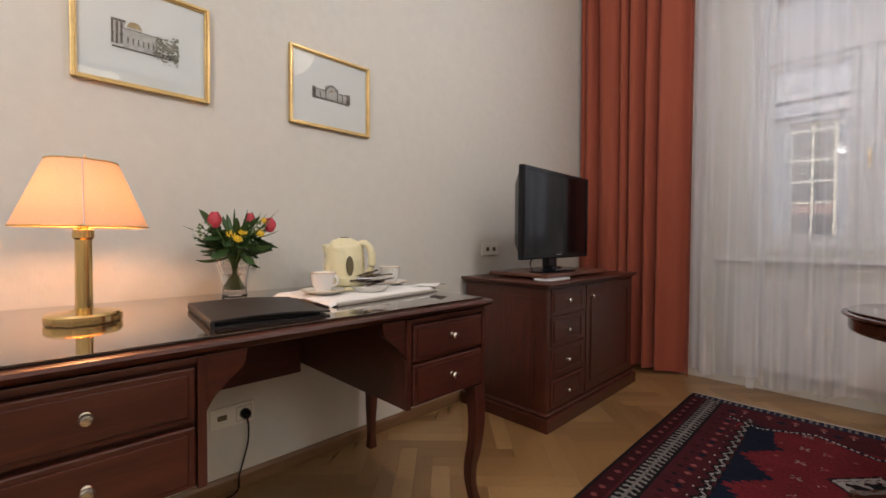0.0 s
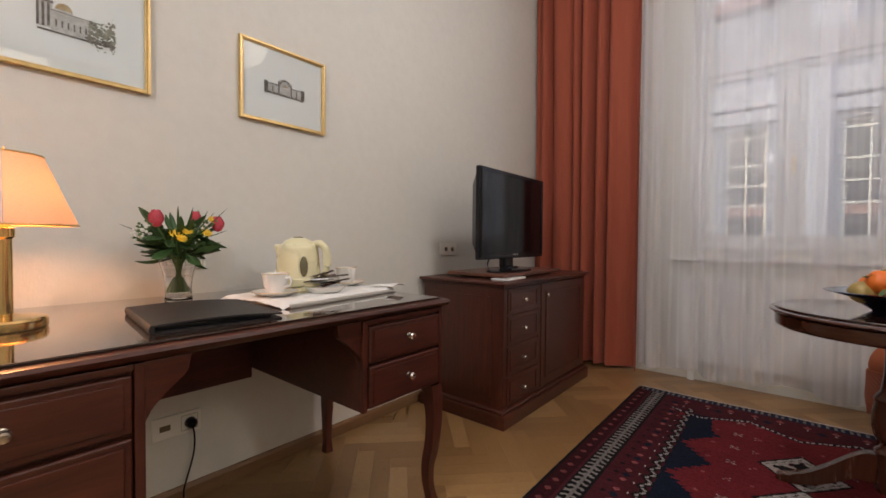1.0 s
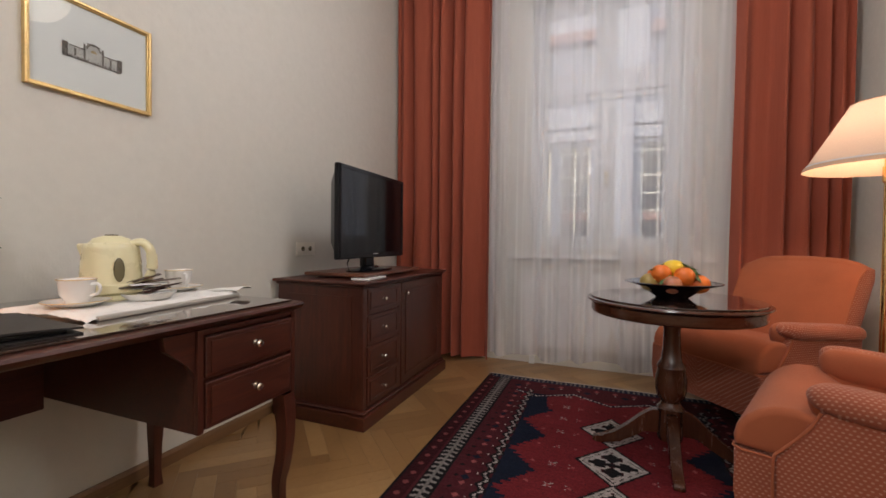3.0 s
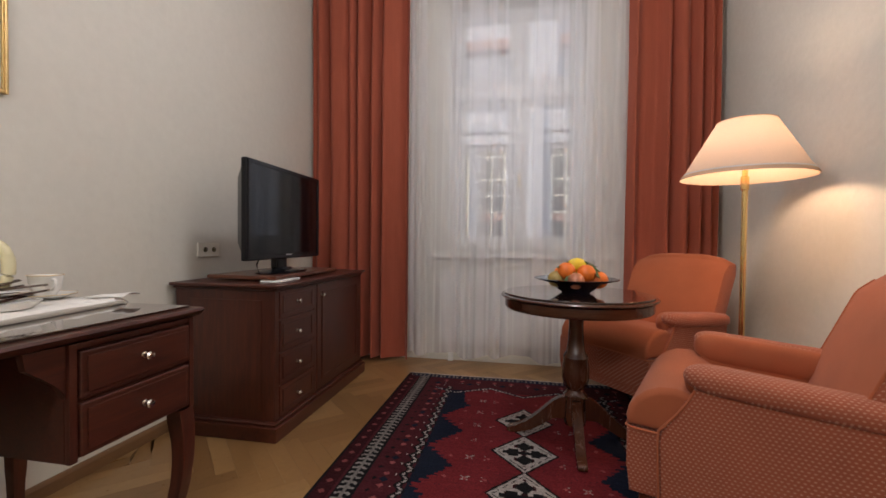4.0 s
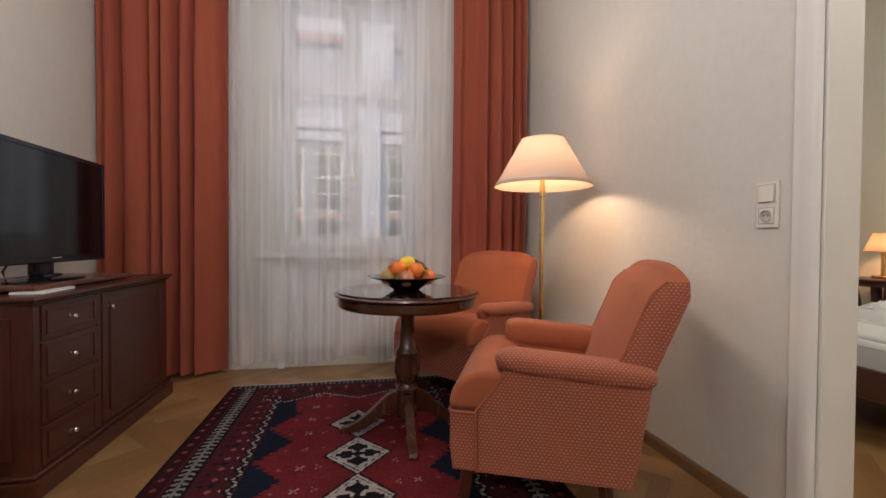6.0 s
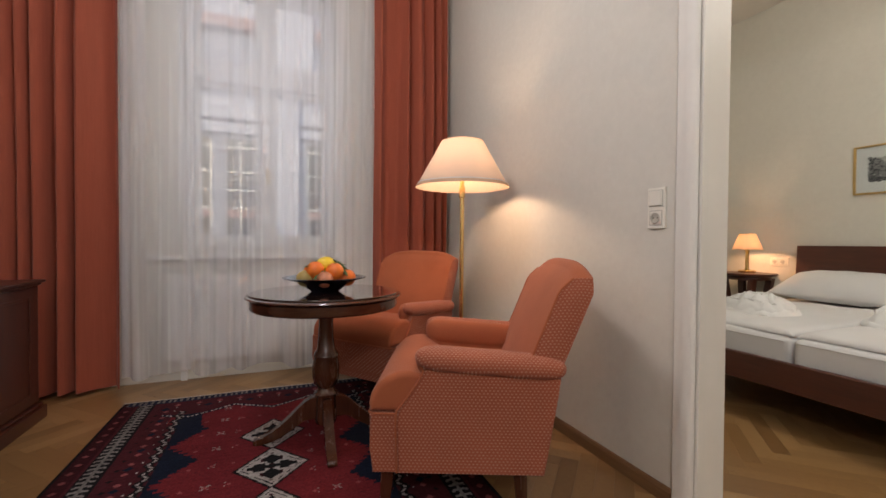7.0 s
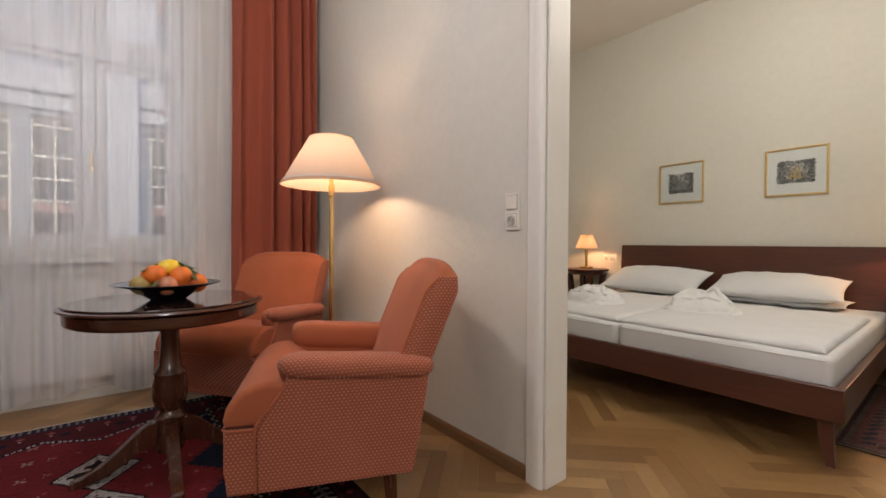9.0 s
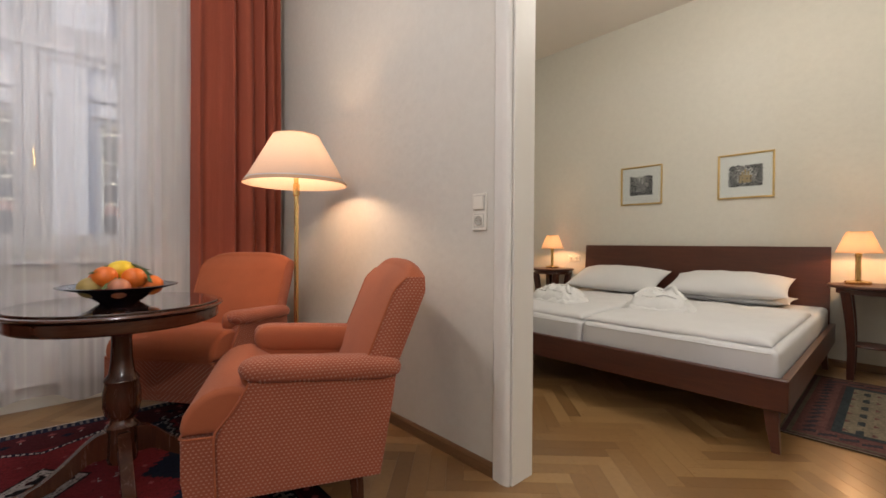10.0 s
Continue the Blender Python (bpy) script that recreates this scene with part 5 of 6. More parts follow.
# ---- nightstands ----
def nightstand(place, label):
    n = thing("nightstand", place, 0, label, "nightstand", "nightstands")
    part("tabletop", lathe([(0, 0.665), (0.235, 0.665), (0.250, 0.672), (0.252, 0.682), (0.246, 0.690), (0, 0.690)], 56), M_MAHOG, n)
    part("apron", lathe([(0.17, 0.663), (0.20, 0.663), (0.20, 0.625), (0.17, 0.625)], 48), M_MAHOG, n)
    for k in range(4):
        a = math.radians(45 + 90 * k)
        pts, sz = [], []
        for i in range(11):
            f = i / 10
            r = 0.195 - 0.055 * math.sin(math.pi * 0.5 * min(1, f * 1.3)) + 0.012 * f * f
            pts.append((r * math.cos(a), r * math.sin(a), 0.64 * (1 - f)))
            sz.append(0.056 - 0.016 * f)
        part("leg", square_leg(pts, sz), M_MAHOG_Z, n)
    part("shelf", lathe([(0, 0.24), (0.12, 0.24), (0.125, 0.247), (0.12, 0.254), (0, 0.254)], 40), M_MAHOG, n)
    return n


nightstand((6.20, -0.60, 0), "small round dark mahogany nightstand with curved legs")
nightstand((6.20, -3.285, 0), "round dark mahogany nightstand with curved legs beside the rug")
pad_ = thing("notepad", (6.12, -3.47, 0.690), 10, "small white notepad on the nightstand", "notepad")
part("sheets", box(-0.05, 0.05, -0.09, 0.09, 0, 0.008, 0.001), M_PAPER, pad_)
part("backing", box(-0.052, 0.052, -0.092, 0.092, 0.0082, 0.010, 0.0005), M_PAPER, pad_)


# ---- things on the desk ----
DZT = DT + 0.006
vase = thing("glass_vase", (0.185, -2.925, DZT), 0, "flared clear glass vase holding cut flowers", "vase")
part("glass_wall", lathe([(0, 0), (0.037, 0), (0.041, 0.004), (0.038, 0.02), (0.039, 0.06), (0.046, 0.10), (0.062, 0.142), (0.0595, 0.143), (0.043, 0.10), (0.036, 0.062), (0.034, 0.022), (0, 0.020)], 40), M_GLASS, vase)
part("water", lathe([(0, 0.0215), (0.0335, 0.0235), (0.0353, 0.062), (0.038, 0.08), (0, 0.08)], 32), M_GLASS, vase)
bq = thing("flower_bouquet", (0.185, -2.925, DZT), 0, "mixed bouquet of red tulips and yellow flowers in the vase", "bouquet")
rnd = random.Random(5)
for k in range(44):
    a, s = rnd.uniform(0, 6.28), rnd.uniform(0.006, 0.027)
    o = rnd.uniform(0.02, 0.10)
    part("stem", tube([(s * math.cos(a + 2.6), s * math.sin(a + 2.6), 0.028), (0.010 * math.cos(a), 0.010 * math.sin(a), 0.12), (o * 0.6 * math.cos(a), o * 0.6 * math.sin(a), 0.19), (o * math.cos(a), o * math.sin(a), 0.235)], 0.0028, 6), M_STEM, bq)
for k in range(96):
    a = rnd.uniform(0, 6.28)
    el = rnd.uniform(-25, 65)
    ln = rnd.uniform(0.04, 0.105)
    o = rnd.uniform(0.01, 0.065)
    base = (o * math.cos(a), o * math.sin(a), rnd.uniform(0.135, 0.235))
    m = Matrix.Translation(base) @ pose(0, 0, 0, 0, 0, math.degrees(a)) @ pose(0, 0, 0, 0, -el, 0) @ pose(0, 0, 0, rnd.uniform(-40, 40), 0, 0)
    part("leaf", leaf_bm(ln, rnd.uniform(0.018, 0.042), rnd.uniform(-0.4, 0.1), None, m), M_LEAF, bq)
for k in range(14):
    a = rnd.uniform(0, 6.28)
    m = Matrix.Translation((0.04 * math.cos(a), 0.04 * math.sin(a), 0.20)) @ pose(0, 0, 0, 0, 0, math.degrees(a)) @ pose(0, 0, 0, 0, -rnd.uniform(15, 75), 0)
    part("leaf", leaf_bm(rnd.uniform(0.10, 0.15), 0.008, rnd.uniform(-0.3, 0.1), None, m), M_LEAF, bq)
# flower heads: offsets along the wall (y), out from it (x) and up
for dx, dy, dz, r in ((0.045, -0.075, 0.262, 0.024), (0.02, 0.045, 0.272, 0.018), (0.055, 0.100, 0.250, 0.023)):
    b = None
    for p in range(6):
        m = Matrix.Translation((dx, dy, dz)) @ pose(0, 0, 0, 0, 0, 60 * p + 15) @ pose(r * 0.42, 0, -r * 0.9, 0, -78, 0)
        b = leaf_bm(r * 2.1, r * 1.7, 0.22, b, m, 6)
    ball(r * 0.72, (dx, dy, dz - 0.004), (1, 1, 1.15), 12, 8, b)
    part("tulip_head", b, M_TULIP, bq, "red tulip bloom")
for dx, dy, dz in ((0.07, -0.035, 0.215), (0.075, 0.0, 0.222), (0.08, 0.055, 0.218), (0.05, 0.085, 0.262), (0.085, -0.02, 0.20)):
    b = None
    for p in range(11):
        m = Matrix.Translation((dx, dy, dz)) @ pose(0, 0, 0, 0, 50, 0) @ pose(0, 0, 0, 0, 0, 33 * p) @ pose(0, 0, 0, 0, -20, 0)
        b = leaf_bm(0.019, 0.009, 0.1, b, m, 3)
    ball(0.006, (dx + 0.004, dy, dz + 0.003), (1, 1, 1), 8, 6, b)
    part("daisy_head", b, M_YELLOW, bq, "yellow daisy bloom")
for c in range(5):
    cy, cz = rnd.choice([(-0.10, 0.24), (0.08, 0.225), (0.075, 0.25), (-0.11, 0.22), (0.05, 0.24)])
    b = None
    for k in range(14):
        b = ball(rnd.uniform(0.003, 0.006), (rnd.gauss(0.04, 0.02), cy + rnd.gauss(0, 0.016), cz + rnd.gauss(0, 0.013)), (1, 1, 1), 6, 5, b)
    part("filler_blossom", b, M_BABY if c % 2 else M_STEM, bq, "tiny filler blossom")

fold = thing("leather_folder", (0.545, -2.985, DZT), -6, "black leatherette guest folder lying closed on the desk", "folder")
part("back_cover", box(-0.165, 0.165, -0.14, 0.14, 0, 0.004, 0.0015), M_LEATHER, fold)
part("paper_block", box(-0.150, 0.150, -0.130, 0.118, 0.004, 0.015, 0.002), M_BLACK, fold)
part("front_cover", sheet(20, 10, lambda u, v: (-0.165 + 0.33 * u, -0.14 + 0.28 * v, 0.0195 + 0.006 * math.sin(math.pi * v) - 0.004 * v), 0.004), M_LEATHER, fold)
part("spine", tube([(-0.165, -0.14, 0.010), (0.165, -0.14, 0.010)], 0.0105, 12, None, 0.5), M_LEATHER, fold)

tray = thing("serving_tray", (0.405, -2.555, DZT), 8, "pale oblong serving tray at the end of the desk", "tray")
part("tray_board", box(-0.172, 0.172, -0.242, 0.242, 0.0, 0.012, 0.004), M_TRAY, tray)
part("rim", moved(ring(-0.235, 0.235, -0.165, 0.165, 0.008, -0.016, -0.008, 0.003), pose(0, 0, 0, 90, 0, 90) @ pose(0, 0, 0)), M_PAPER, tray)
nap = thing("tray_cloth", (0.405, -2.555, DZT + 0.0145), 8, "white cotton cloth draped over the tray", "cloth")
part("cloth_sheet", sheet(40, 50, lambda u, v: ((u - 0.5) * (0.328 + 0.006 * math.sin(9 * v)), (v - 0.5) * (0.52 + 0.012 * math.sin(7 * u + 1)), 0.004 + bumpy(u * 3, v * 3, 0.004, 9) - 0.12 * max(0, abs(u - 0.5) * 2 - 0.91) * (1 + 0.25 * math.sin(13 * v)) - 0.10 * max(0, abs(v - 0.5) * 2 - 0.92) * (1 + 0.3 * math.sin(9 * u))), 0.0015), M_NAPKIN, nap)
part("folded_corner", sheet(8, 8, lambda u, v: (0.07 + 0.11 * u, 0.20 + 0.075 * v + 0.02 * u, 0.010 + 0.010 * math.sin(3 * v) * u), 0.002), M_NAPKIN, nap)

KZ = DZT + 0.020
ket = thing("electric_kettle", (0.365, -2.600, KZ), 40, "cream plastic electric kettle on the tray", "kettle")
part("power_base", lathe([(0, 0), (0.078, 0), (0.080, 0.006), (0.076, 0.016), (0, 0.016)], 40), M_CREAM, ket)
part("jug", lathe([(0, 0.018), (0.074, 0.018), (0.080, 0.024), (0.080, 0.046), (0.0765, 0.050), (0.073, 0.11), (0.069, 0.150), (0.064, 0.163), (0.056, 0.168), (0, 0.168)], 48), M_CREAM, ket)
part("lid", lathe([(0, 0.190), (0.02, 0.189), (0.045, 0.180), (0.056, 0.166), (0.056, 0.162), (0, 0.162)], 40), M_CREAM, ket)
part("lid_button", lathe([(0, 0.1935), (0.016, 0.192), (0.018, 0.187), (0, 0.186)], 20), M_GAUGE, ket)
part("spout", prism([(-0.060, 0.095), (-0.080, 0.158), (-0.077, 0.165), (-0.045, 0.166)], 'y', -0.024, 0.024, 0.008), M_CREAM, ket)
part("handle", tube(curve([(0.045, 0, 0.160), (0.075, 0, 0.170), (0.097, 0, 0.150), (0.104, 0, 0.110), (0.098, 0, 0.070), (0.082, 0, 0.044), (0.062, 0, 0.040)]), 0.0125, 14, None, 1.2), M_CREAM, ket)
gw = moved(lathe([(0, 0.003), (0.012, 0.002), (0.0135, 0)], 24, None, (0, 0, 0), 1.0, 2.6), pose(0.0412, -0.0655, 0.090, 86, 0, 32))
part("water_gauge", gw, M_GAUGE, ket, "smoked oval water gauge")


def cup(place, turn):
    c = thing("cup", place, turn, "white china coffee cup standing on its saucer", "cup", "cups on the tray")
    part("bowl", lathe([(0, 0.006), (0.022, 0.006), (0.024, 0.0), (0.026, 0.008), (0.037, 0.026), (0.041, 0.062), (0.043, 0.066), (0.0405, 0.066), (0.038, 0.060), (0.034, 0.028), (0.02, 0.011), (0, 0.010)], 36), M_CHINA, c)
    part("rim_line", tube([(0.0428 * math.cos(a / 16 * math.pi), 0.0428 * math.sin(a / 16 * math.pi), 0.0655) for a in range(33)], 0.0011, 6), M_GOLD, c)
    part("handle", tube(curve([(0.038, 0, 0.052), (0.056, 0, 0.054), (0.063, 0, 0.042), (0.056, 0, 0.028), (0.036, 0, 0.022)]), 0.004, 8), M_CHINA, c)
    return c


def saucer(place):
    s = thing("saucer", place, 0, "white china saucer under a coffee cup", "saucer", "saucers on the tray")
    part("plate", lathe([(0, 0.0), (0.040, 0.0), (0.044, 0.003), (0.072, 0.013), (0.074, 0.0155), (0.070, 0.0155), (0.042, 0.0065), (0, 0.006)], 40), M_CHINA, s)
    part("rim_line", tube([(0.0735 * math.cos(a / 16 * math.pi), 0.0735 * math.sin(a / 16 * math.pi), 0.0152) for a in range(33)], 0.0010, 6), M_GOLD, s)
    return s


for x, y, tr in ((0.435, -2.725, 20), (0.345, -2.375, -15)):
    saucer((x, y, KZ))
    cup((x, y, KZ + 0.0065), tr)
dish = thing("sachet_dish", (0.465, -2.555, KZ), 0, "shallow white dish of sachets", "dish")
part("plate", lathe([(0, 0.0), (0.045, 0.0), (0.060, 0.016), (0.062, 0.020), (0.058, 0.020), (0.043, 0.005), (0, 0.005)], 36, None, (0, 0, 0), 1, 1.2), M_CHINA, dish)
part("foot_ring", lathe([(0.030, -0.0), (0.034, -0.0), (0.034, 0.002), (0.030, 0.002)], 24), M_CHINA, dish)
for k in range(9):
    a = rnd.uniform(-35, 35)
    st = thing("sugar_sachet", (0.465 + rnd.uniform(-0.02, 0.02), -2.555 + rnd.uniform(-0.03, 0.03), KZ + 0.018 + 0.0045 * k), 90 + a, "brown and white coffee sachet in the dish", "sachet", "sachets in the dish")
    b = sheet(8, 3, lambda u, v: ((u - 0.5) * 0.10, (v - 0.5) * 0.024, 0.004 * math.sin(math.pi * v) + 0.008 * u * (k % 3)), 0.001)
    part("packet", b, M_WRAP if k % 3 else M_PAPER, st)
    part("crimp", box(0.044, 0.050, -0.012, 0.012, 0.0005 + 0.0075 * (k % 3), 0.002 + 0.0075 * (k % 3)), M_STEEL, st)


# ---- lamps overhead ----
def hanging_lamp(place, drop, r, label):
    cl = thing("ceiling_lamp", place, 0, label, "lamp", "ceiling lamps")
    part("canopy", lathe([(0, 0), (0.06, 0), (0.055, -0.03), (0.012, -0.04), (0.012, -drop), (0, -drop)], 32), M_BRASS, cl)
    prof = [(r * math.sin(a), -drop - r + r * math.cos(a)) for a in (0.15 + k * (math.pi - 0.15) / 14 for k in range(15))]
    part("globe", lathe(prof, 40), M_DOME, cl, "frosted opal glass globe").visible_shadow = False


hanging_lamp((1.60, -1.90, HIGH), 0.70, 0.18, "opal glass globe lamp hanging above the sitting room")
# Assumed pendant, out of view, added to hold the rear key light.
hanging_lamp((1.45, -4.62, HIGH), 0.89, 0.13, "small unseen opal pendant lamp assumed at the rear")
# Made-up globe, out of view, to carry the bedroom fill.
hanging_lamp((4.62, -2.95, HIGH), 0.22, 0.32, "added unseen globe lamp that brightens the bedroom")


# ---- rugs ----
def rug(name, x0, x1, y0, y1, cell, colour_at, label):
    nx, ny = int((x1 - x0) / cell), int((y1 - y0) / cell)
    gx, gy = np.meshgrid(np.linspace(x0, x1, nx + 1), np.linspace(y0, y1, ny + 1), indexing='ij')
    gz = 0.010 + 0.0012 * np.sin(gx * 9 + 1.3 * np.sin(gy * 5)) + 0.0008 * np.random.RandomState(3).rand(nx + 1, ny + 1)
    co = np.stack([gx, gy, gz], -1).reshape(-1, 3)
    i, j = np.meshgrid(np.arange(nx), np.arange(ny), indexing='ij')
    a = i * (ny + 1) + j
    faces = np.stack([a, a + ny + 1, a + ny + 2, a + 1], -1).reshape(-1, 4)
    me = bpy.data.meshes.new("weave")
    me.from_pydata(co.tolist(), [], faces.tolist())
    cx = (x0 + (i + 0.5) * cell).ravel()
    cy = (y0 + (j + 0.5) * cell).ravel()
    rgb = colour_at(cx, cy)
    at = me.color_attributes.new("weave", 'FLOAT_COLOR', 'CORNER')
    at.data.foreach_set("color", np.repeat(np.concatenate([rgb, np.ones((len(rgb), 1))], 1), 4, axis=0).ravel())
    me.materials.append(M_RUG)
    t = thing(name, (0, 0, 0), 0, label, "rug")
    ob = new("weave", me)
    ob.parent = t
    part("backing", box(x0 + 0.002, x1 - 0.002, y0 + 0.002, y1 - 0.002, 0.0005, 0.008), M_SUBFLOOR, t)
    fr = None
    return t


NAVY, REDC, DRED, CREAM, BLK, ROSE = (np.array(c) for c in ((0.009, 0.013, 0.026), (0.155, 0.018, 0.022), (0.066, 0.013, 0.017), (0.44, 0.40, 0.37), (0.010, 0.009, 0.010), (0.27, 0.075, 0.075)))
RX0, RX1, RY0, RY1 = 0.967, 2.605, -2.95, -0.415
MIDX, PER, FIRST = 1.787, 0.336, -1.125


def fract(a):
    return a - np.floor(a)


def sitting_rug(x, y):
    u = np.minimum(x - RX0, RX1 - x)           # from the long edges
    w = np.minimum(RY1 - y, y - RY0)           # from the short edges
    jag = 0.006 * np.floor(4 * fract(y / 0.05))
    c = np.tile(DRED, (len(x), 1)).astype(float)

    def put(mask, col):
        c[mask] = col
    rs_ = np.random.RandomState(11)
    # field: navy ground with a stepped red medallion band
    edge = np.minimum(u, w + 0.02)
    step = np.abs(fract((y - FIRST) / PER) - 0.5) * 2      # 1 on the diamonds, 0 between them
    saw = 0.505 - 0.135 * np.round(step * 5) / 5
    field = (u > 0.355) & (w > 0.30)
    put(field, NAVY)
    put(field & (u > saw + 0.010 * (np.floor(y / 0.014) % 2)), REDC)
    # end panels of the field
    zig = 0.235 + 0.11 * (1 - np.abs(fract((x - MIDX) / 0.43 + 0.5) - 0.5) * 2)
    put((u > 0.30) & (w > 0.10) & (w < 0.42) & (w > zig), REDC)
    put((u > 0.345) & (w > 0.30) & (w < 0.50) & (u < 0.45 + 0.1 * (w - 0.3)), NAVY)
    put((u > 0.25) & (w > 0.10) & (np.abs(w - zig) < 0.016), NAVY)
    put((u > 0.25) & (w > 0.10) & (np.abs(w - zig) < 0.007) & (fract(x / 0.022) < 0.6), CREAM)
    # the chain along the long sides
    wav = 0.335 + 0.011 * np.sin(y * 2 * np.pi / 0.078)
    put((np.abs(u - wav) < 0.018) & (w > 0.24), BLK)
    put((np.abs(u - wav) < 0.006) & (w > 0.24) & (fract(y / 0.026) < 0.8), CREAM * 0.8)
    # dotted dark red border
    for off, pr, col, rr in ((0.255, 0.085, ROSE, 0.016), (0.215, 0.085, BLK, 0.012), (0.295, 0.085, CREAM, 0.006), (0.255, 0.17, NAVY, 0.020)):
        d = np.abs(fract(y / pr + (0.5 if off == 0.215 else 0.0)) - 0.5) * pr
        put((np.abs(u - off) + d < rr) & (w > 0.2), col)
    for off, pr, col, rr in ((0.13, 0.11, ROSE, 0.020), (0.165, 0.11, CREAM, 0.007), (0.18, 0.22, NAVY, 0.026)):
        d = np.abs(fract(x / pr) - 0.5) * pr
        put((np.abs(w - off) + d < rr) & (u > 0.22), col)
    # white hooked guard
    g = (u > 0.088) & (u < 0.175)
    put(g, BLK)
    h = fract(y / 0.036)
    k = (u - 0.088) / 0.087
    put(g & (np.abs(k - 0.5) < 0.38) & ((fract(h + 0.7 * np.abs(k - 0.5)) < 0.40)), CREAM * 0.55)
    put(g & (np.abs(k - 0.5) < 0.06), CREAM * 0.45)
    # outer edge
    put(u < 0.080, DRED * 0.55)
    d = np.abs(fract(y / 0.075) - 0.5) * 0.075
    put((np.abs(u - 0.045) + d < 0.016), ROSE * 0.7)
    put(u < 0.016, BLK)
    put((w < 0.075) & (u > 0.03), NAVY * 1.6)
    put((w < 0.062) & (w > 0.022) & (fract(x / 0.030) < 0.42), CREAM * 0.42)
    put(w < 0.013, CREAM * 1.3)
    # diamonds down the middle
    dx = np.abs(x - MIDX)
    n = np.round((y - FIRST) / PER)
    dy = np.abs(y - FIRST - n * PER)
    r = dx / 0.142 + dy / 0.166
    inside = (w > 0.40) & (y < FIRST + PER * 0.52)
    put(inside & (r < 1.10), BLK)
    put(inside & (r < 1.0), CREAM * 0.92)
    put(inside & (r < 0.90) & (r > 0.84) & (fract((x + y) / 0.018) < 0.5), BLK)
    hook = (r < 0.74) & (dy > 0.012) & (fract(dx / 0.034 + 0.15) < 0.55) & (fract(dy / 0.060 + 0.2) < 0.55)
    put(inside & hook, DRED * 0.7)
    put(inside & (dx / 0.042 + np.abs(dy - 0.062) / 0.046 < 1), BLK)
    put(inside & (dy < 0.013) & (dx < 0.10), BLK)
    put(inside & (np.abs(dx - 0.05) < 0.020) & (dy < 0.030), BLK)
    # small crosses and buds on the red
    bx = np.abs(fract((dx - 0.20) / 0.085) - 0.5) * 0.085
    by = np.abs(fract((y - FIRST) / (PER / 2)) - 0.5) * PER / 2
    red = (np.abs(c - REDC).sum(1) < 1e-6)
    put(red & (dx > 0.17) & (dx < 0.285) & (by < 0.016) & (np.abs(np.abs(bx) - by) < 0.005), CREAM * 0.7)
    put(red & (bx + by < 0.011), ROSE)
    put(red & (rs_.rand(len(x)) < 0.010), DRED)
    c *= (0.82 + 0.36 * rs_.rand(len(x)))[:, None]
    c *= (0.92 + 0.16 * fract(np.floor(y / 0.011) * 0.618))[:, None]
    return np.clip(c, 0, 1)


BRX0, BRX1, BRY0, BRY1 = 4.62, 6.02, -3.82, -2.985


def bedside_rug(x, y):
    u = np.minimum(np.minimum(x - BRX0, BRX1 - x), np.minimum(y - BRY0, BRY1 - y))
    c = np.tile(np.array((0.085, 0.042, 0.040)), (len(x), 1)).astype(float)
    teal, sand, pink, dark = (np.array(v) for v in ((0.035, 0.048, 0.054), (0.20, 0.17, 0.125), (0.135, 0.062, 0.058), (0.022, 0.02, 0.024)))

    def put(mask, col):
        c[mask] = col
    put((u > 0.05) & (u < 0.18), pink)
    put((u > 0.05) & (u < 0.18) & (np.abs(fract((x + y) / 0.08) - 0.5) * 0.08 + np.abs(u - 0.115) < 0.035), dark * 2)
    put((u > 0.19) & (u < 0.235), teal)
    put(u >= 0.235, sand)
    put((u >= 0.235) & (fract(y / 0.11) < 0.3) & (np.abs(fract(x / 0.16) - 0.5) < 0.3 + 0.1 * np.sin(y * 60)), teal)
    put((u >= 0.235) & (np.abs(fract(y / 0.11) - 0.65) + np.abs(fract(x / 0.16) - 0.5) * 1.2 < 0.16), pink)
    put((u < 0.05) & (u > 0.035), sand * 0.6)
    put(u < 0.012, sand)
    rs_ = np.random.RandomState(4)
    return np.clip(c * (0.75 + 0.5 * rs_.rand(len(x)))[:, None], 0, 1)


rug("oriental_rug", RX0, RX1, RY0, RY1, 0.0065, sitting_rug, "dark red and navy knotted rug with white diamonds")
rug("bedside_rug", BRX0, BRX1, BRY0, BRY1, 0.010, bedside_rug, "faded pink and teal woven rug beside the bed")


# ---- floor: oak herringbone ----
structure("subfloor", box(-0.2, BED_WALL + 0.2, BACK - 0.2, 0.42, -0.2, -0.014), M_SUBFLOOR, "dark screed under the parquet", "floor")
floor = thing("floor", (0, 0, 0), 0, "honey-coloured oak herringbone parquet, polished", "floor", "", "structure")
PL, PW = 0.45, 0.075


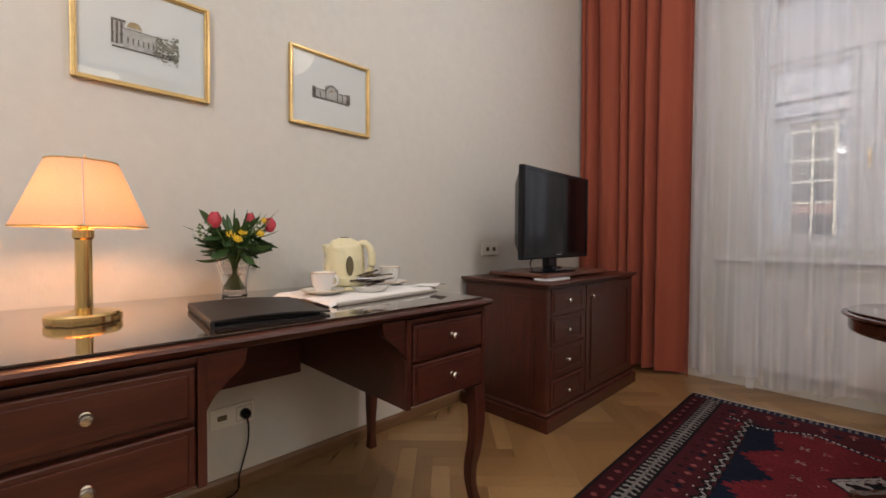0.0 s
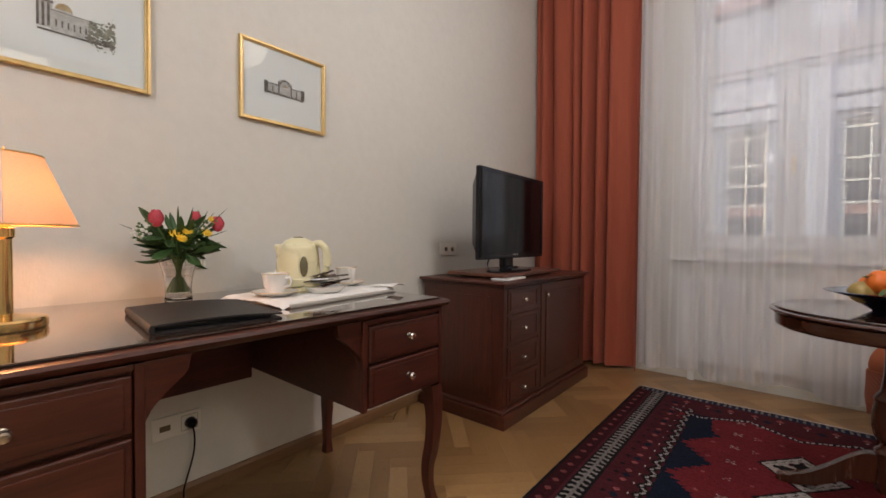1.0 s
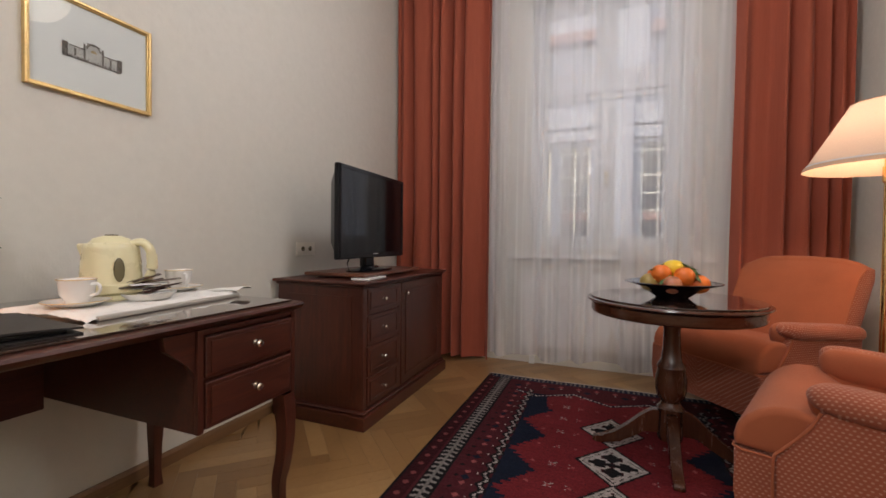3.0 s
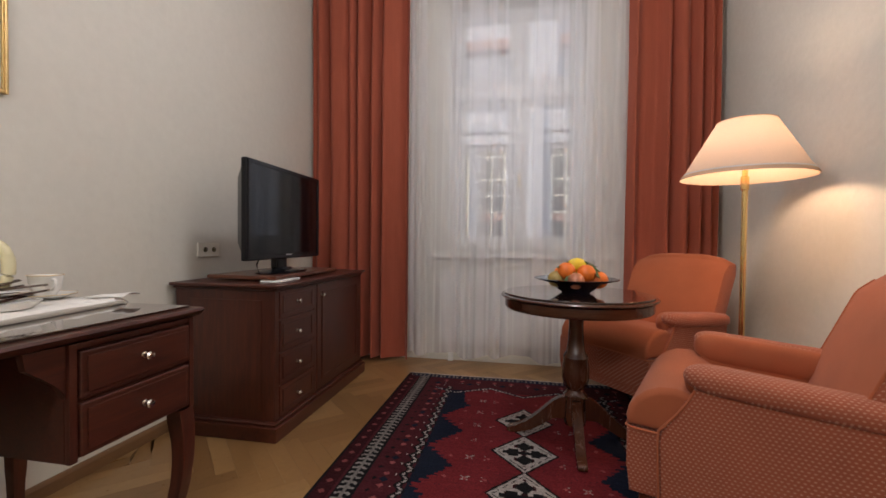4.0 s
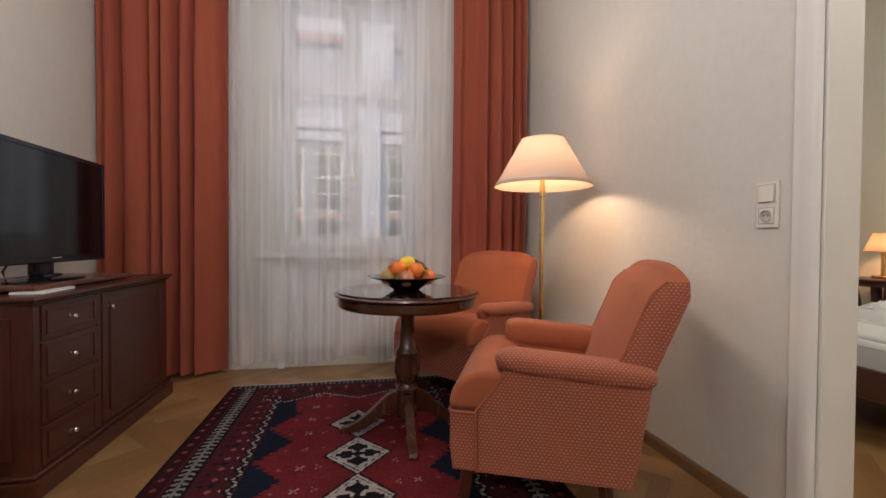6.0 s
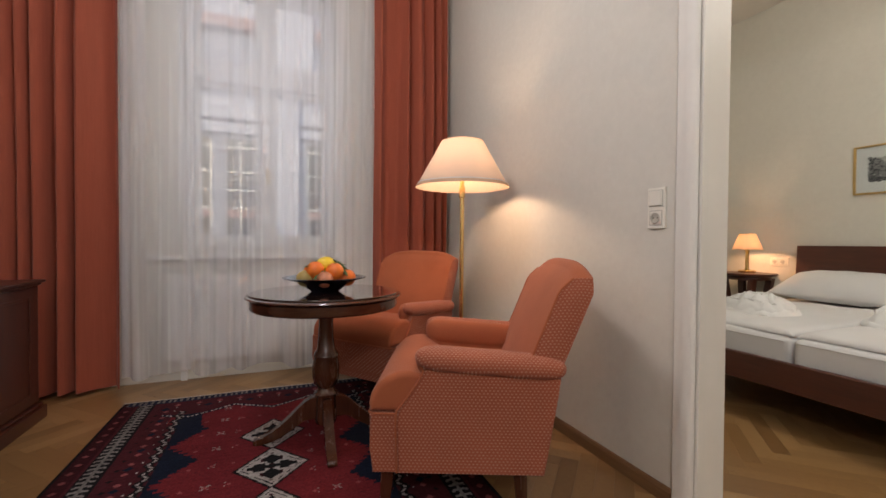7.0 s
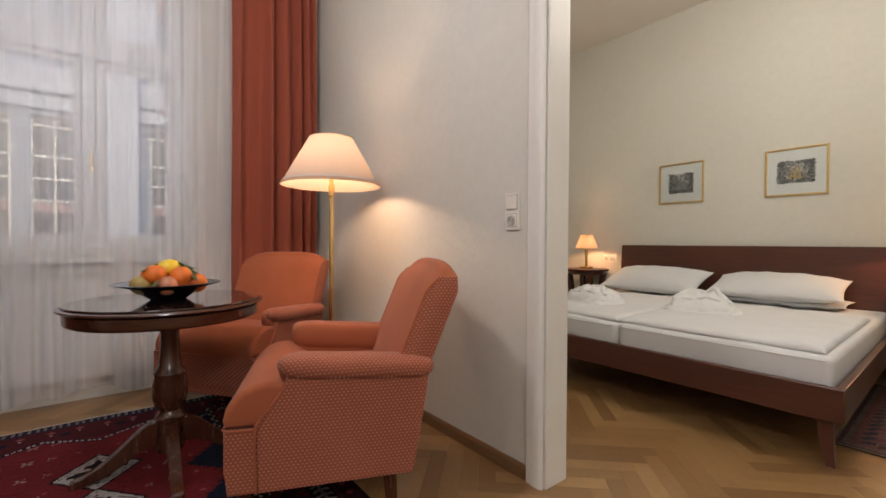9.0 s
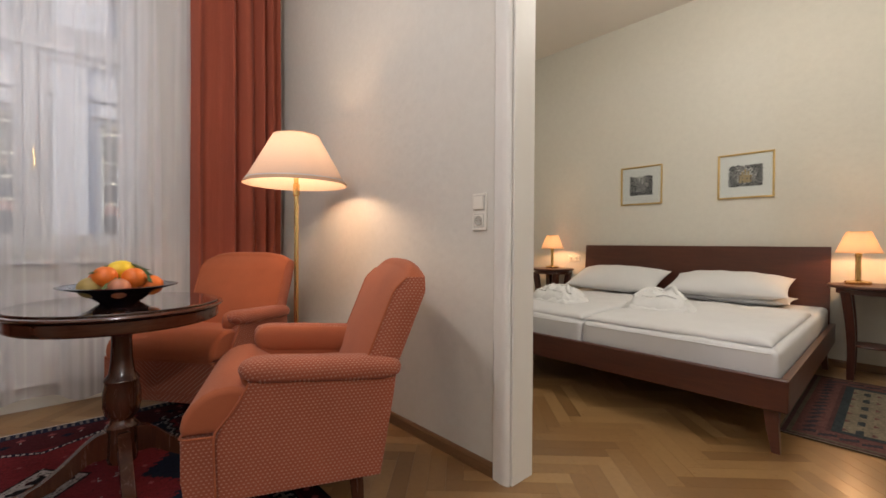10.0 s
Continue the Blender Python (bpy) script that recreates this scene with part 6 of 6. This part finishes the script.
def plank_mesh(l, w):
    me = bpy.data.meshes.new("plank")
    g, t, c = 0.0003, 0.014, 0.0002
    x, y = l / 2 - g, w / 2 - g
    me.from_pydata([(-x, -y, -t), (x, -y, -t), (x, y, -t), (-x, y, -t), (-x, -y, -c), (x, -y, -c), (x, y, -c), (-x, y, -c),
                    (-x + c, -y + c, 0), (x - c, -y + c, 0), (x - c, y - c, 0), (-x + c, y - c, 0)], [],
                   [(8, 9, 10, 11), (4, 5, 9, 8), (5, 6, 10, 9), (6, 7, 11, 10), (7, 4, 8, 11), (0, 1, 5, 4), (1, 2, 6, 5), (2, 3, 7, 6), (3, 0, 4, 7)])
    me.materials.append(M_FLOOR)
    return me


PLANK = plank_mesh(PL, PW)
ratio = int(round(PL / PW))
places = []
for s in range(-60, 61):          # herringbone: steps along the diagonal
    for c in range(-12, 13):
        ox, oy = s * PW + c * PL, s * PW - c * PL
        places.append((ox + PL / 2, oy + PW / 2, 0))
        places.append((ox + PW / 2, oy + PW + PL / 2, 90))
TURN = pose(1.8, -2.2, 0, 0, 0, -45)
near, far_v, far_f = [], [], []
base_v = [v.co.copy() for v in PLANK.vertices]
base_f = [tuple(p.vertices) for p in PLANK.polygons]
for px, py, a in places:
    m = TURN @ pose(px, py, 0, 0, 0, a)
    x, y = m.translation.x, m.translation.y
    if x > RIGHT + 0.1 and y < BED_BACK - 0.1:
        continue
    if not (0.1 < x < BED_WALL - 0.1 and BACK + 0.1 < y < -0.02):
        if not (-0.16 < x < BED_WALL + 0.16 and BACK - 0.16 < y < 0.3):
            continue
        near_it = False
    else:
        near_it = (2.6 < x < 4.35 and -3.4 < y < -1.6) or (0.55 < x < 1.05 and -2.4 < y < -0.5)
    if near_it and len(near) < 290:
        near.append(m)
    else:
        k = len(far_v)
        for v in base_v:
            w = m @ v
            far_v.append((min(max(w.x, -0.12), BED_WALL + 0.12), min(max(w.y, (BACK if w.x < RIGHT + 0.1 else BED_BACK) - 0.12), 0.2), w.z))
        far_f.extend(tuple(i + k for i in f) for f in base_f)
for m in near:
    ob = new("plank", PLANK)
    ob.parent = floor
    ob.matrix_local = m
me = bpy.data.meshes.new("planks_beyond")
me.from_pydata(far_v, [], far_f)
me.materials.append(M_FLOOR)
rest = new("planks_beyond", me)
rest.parent = floor
tagged(rest, "", "", "", "stuff")
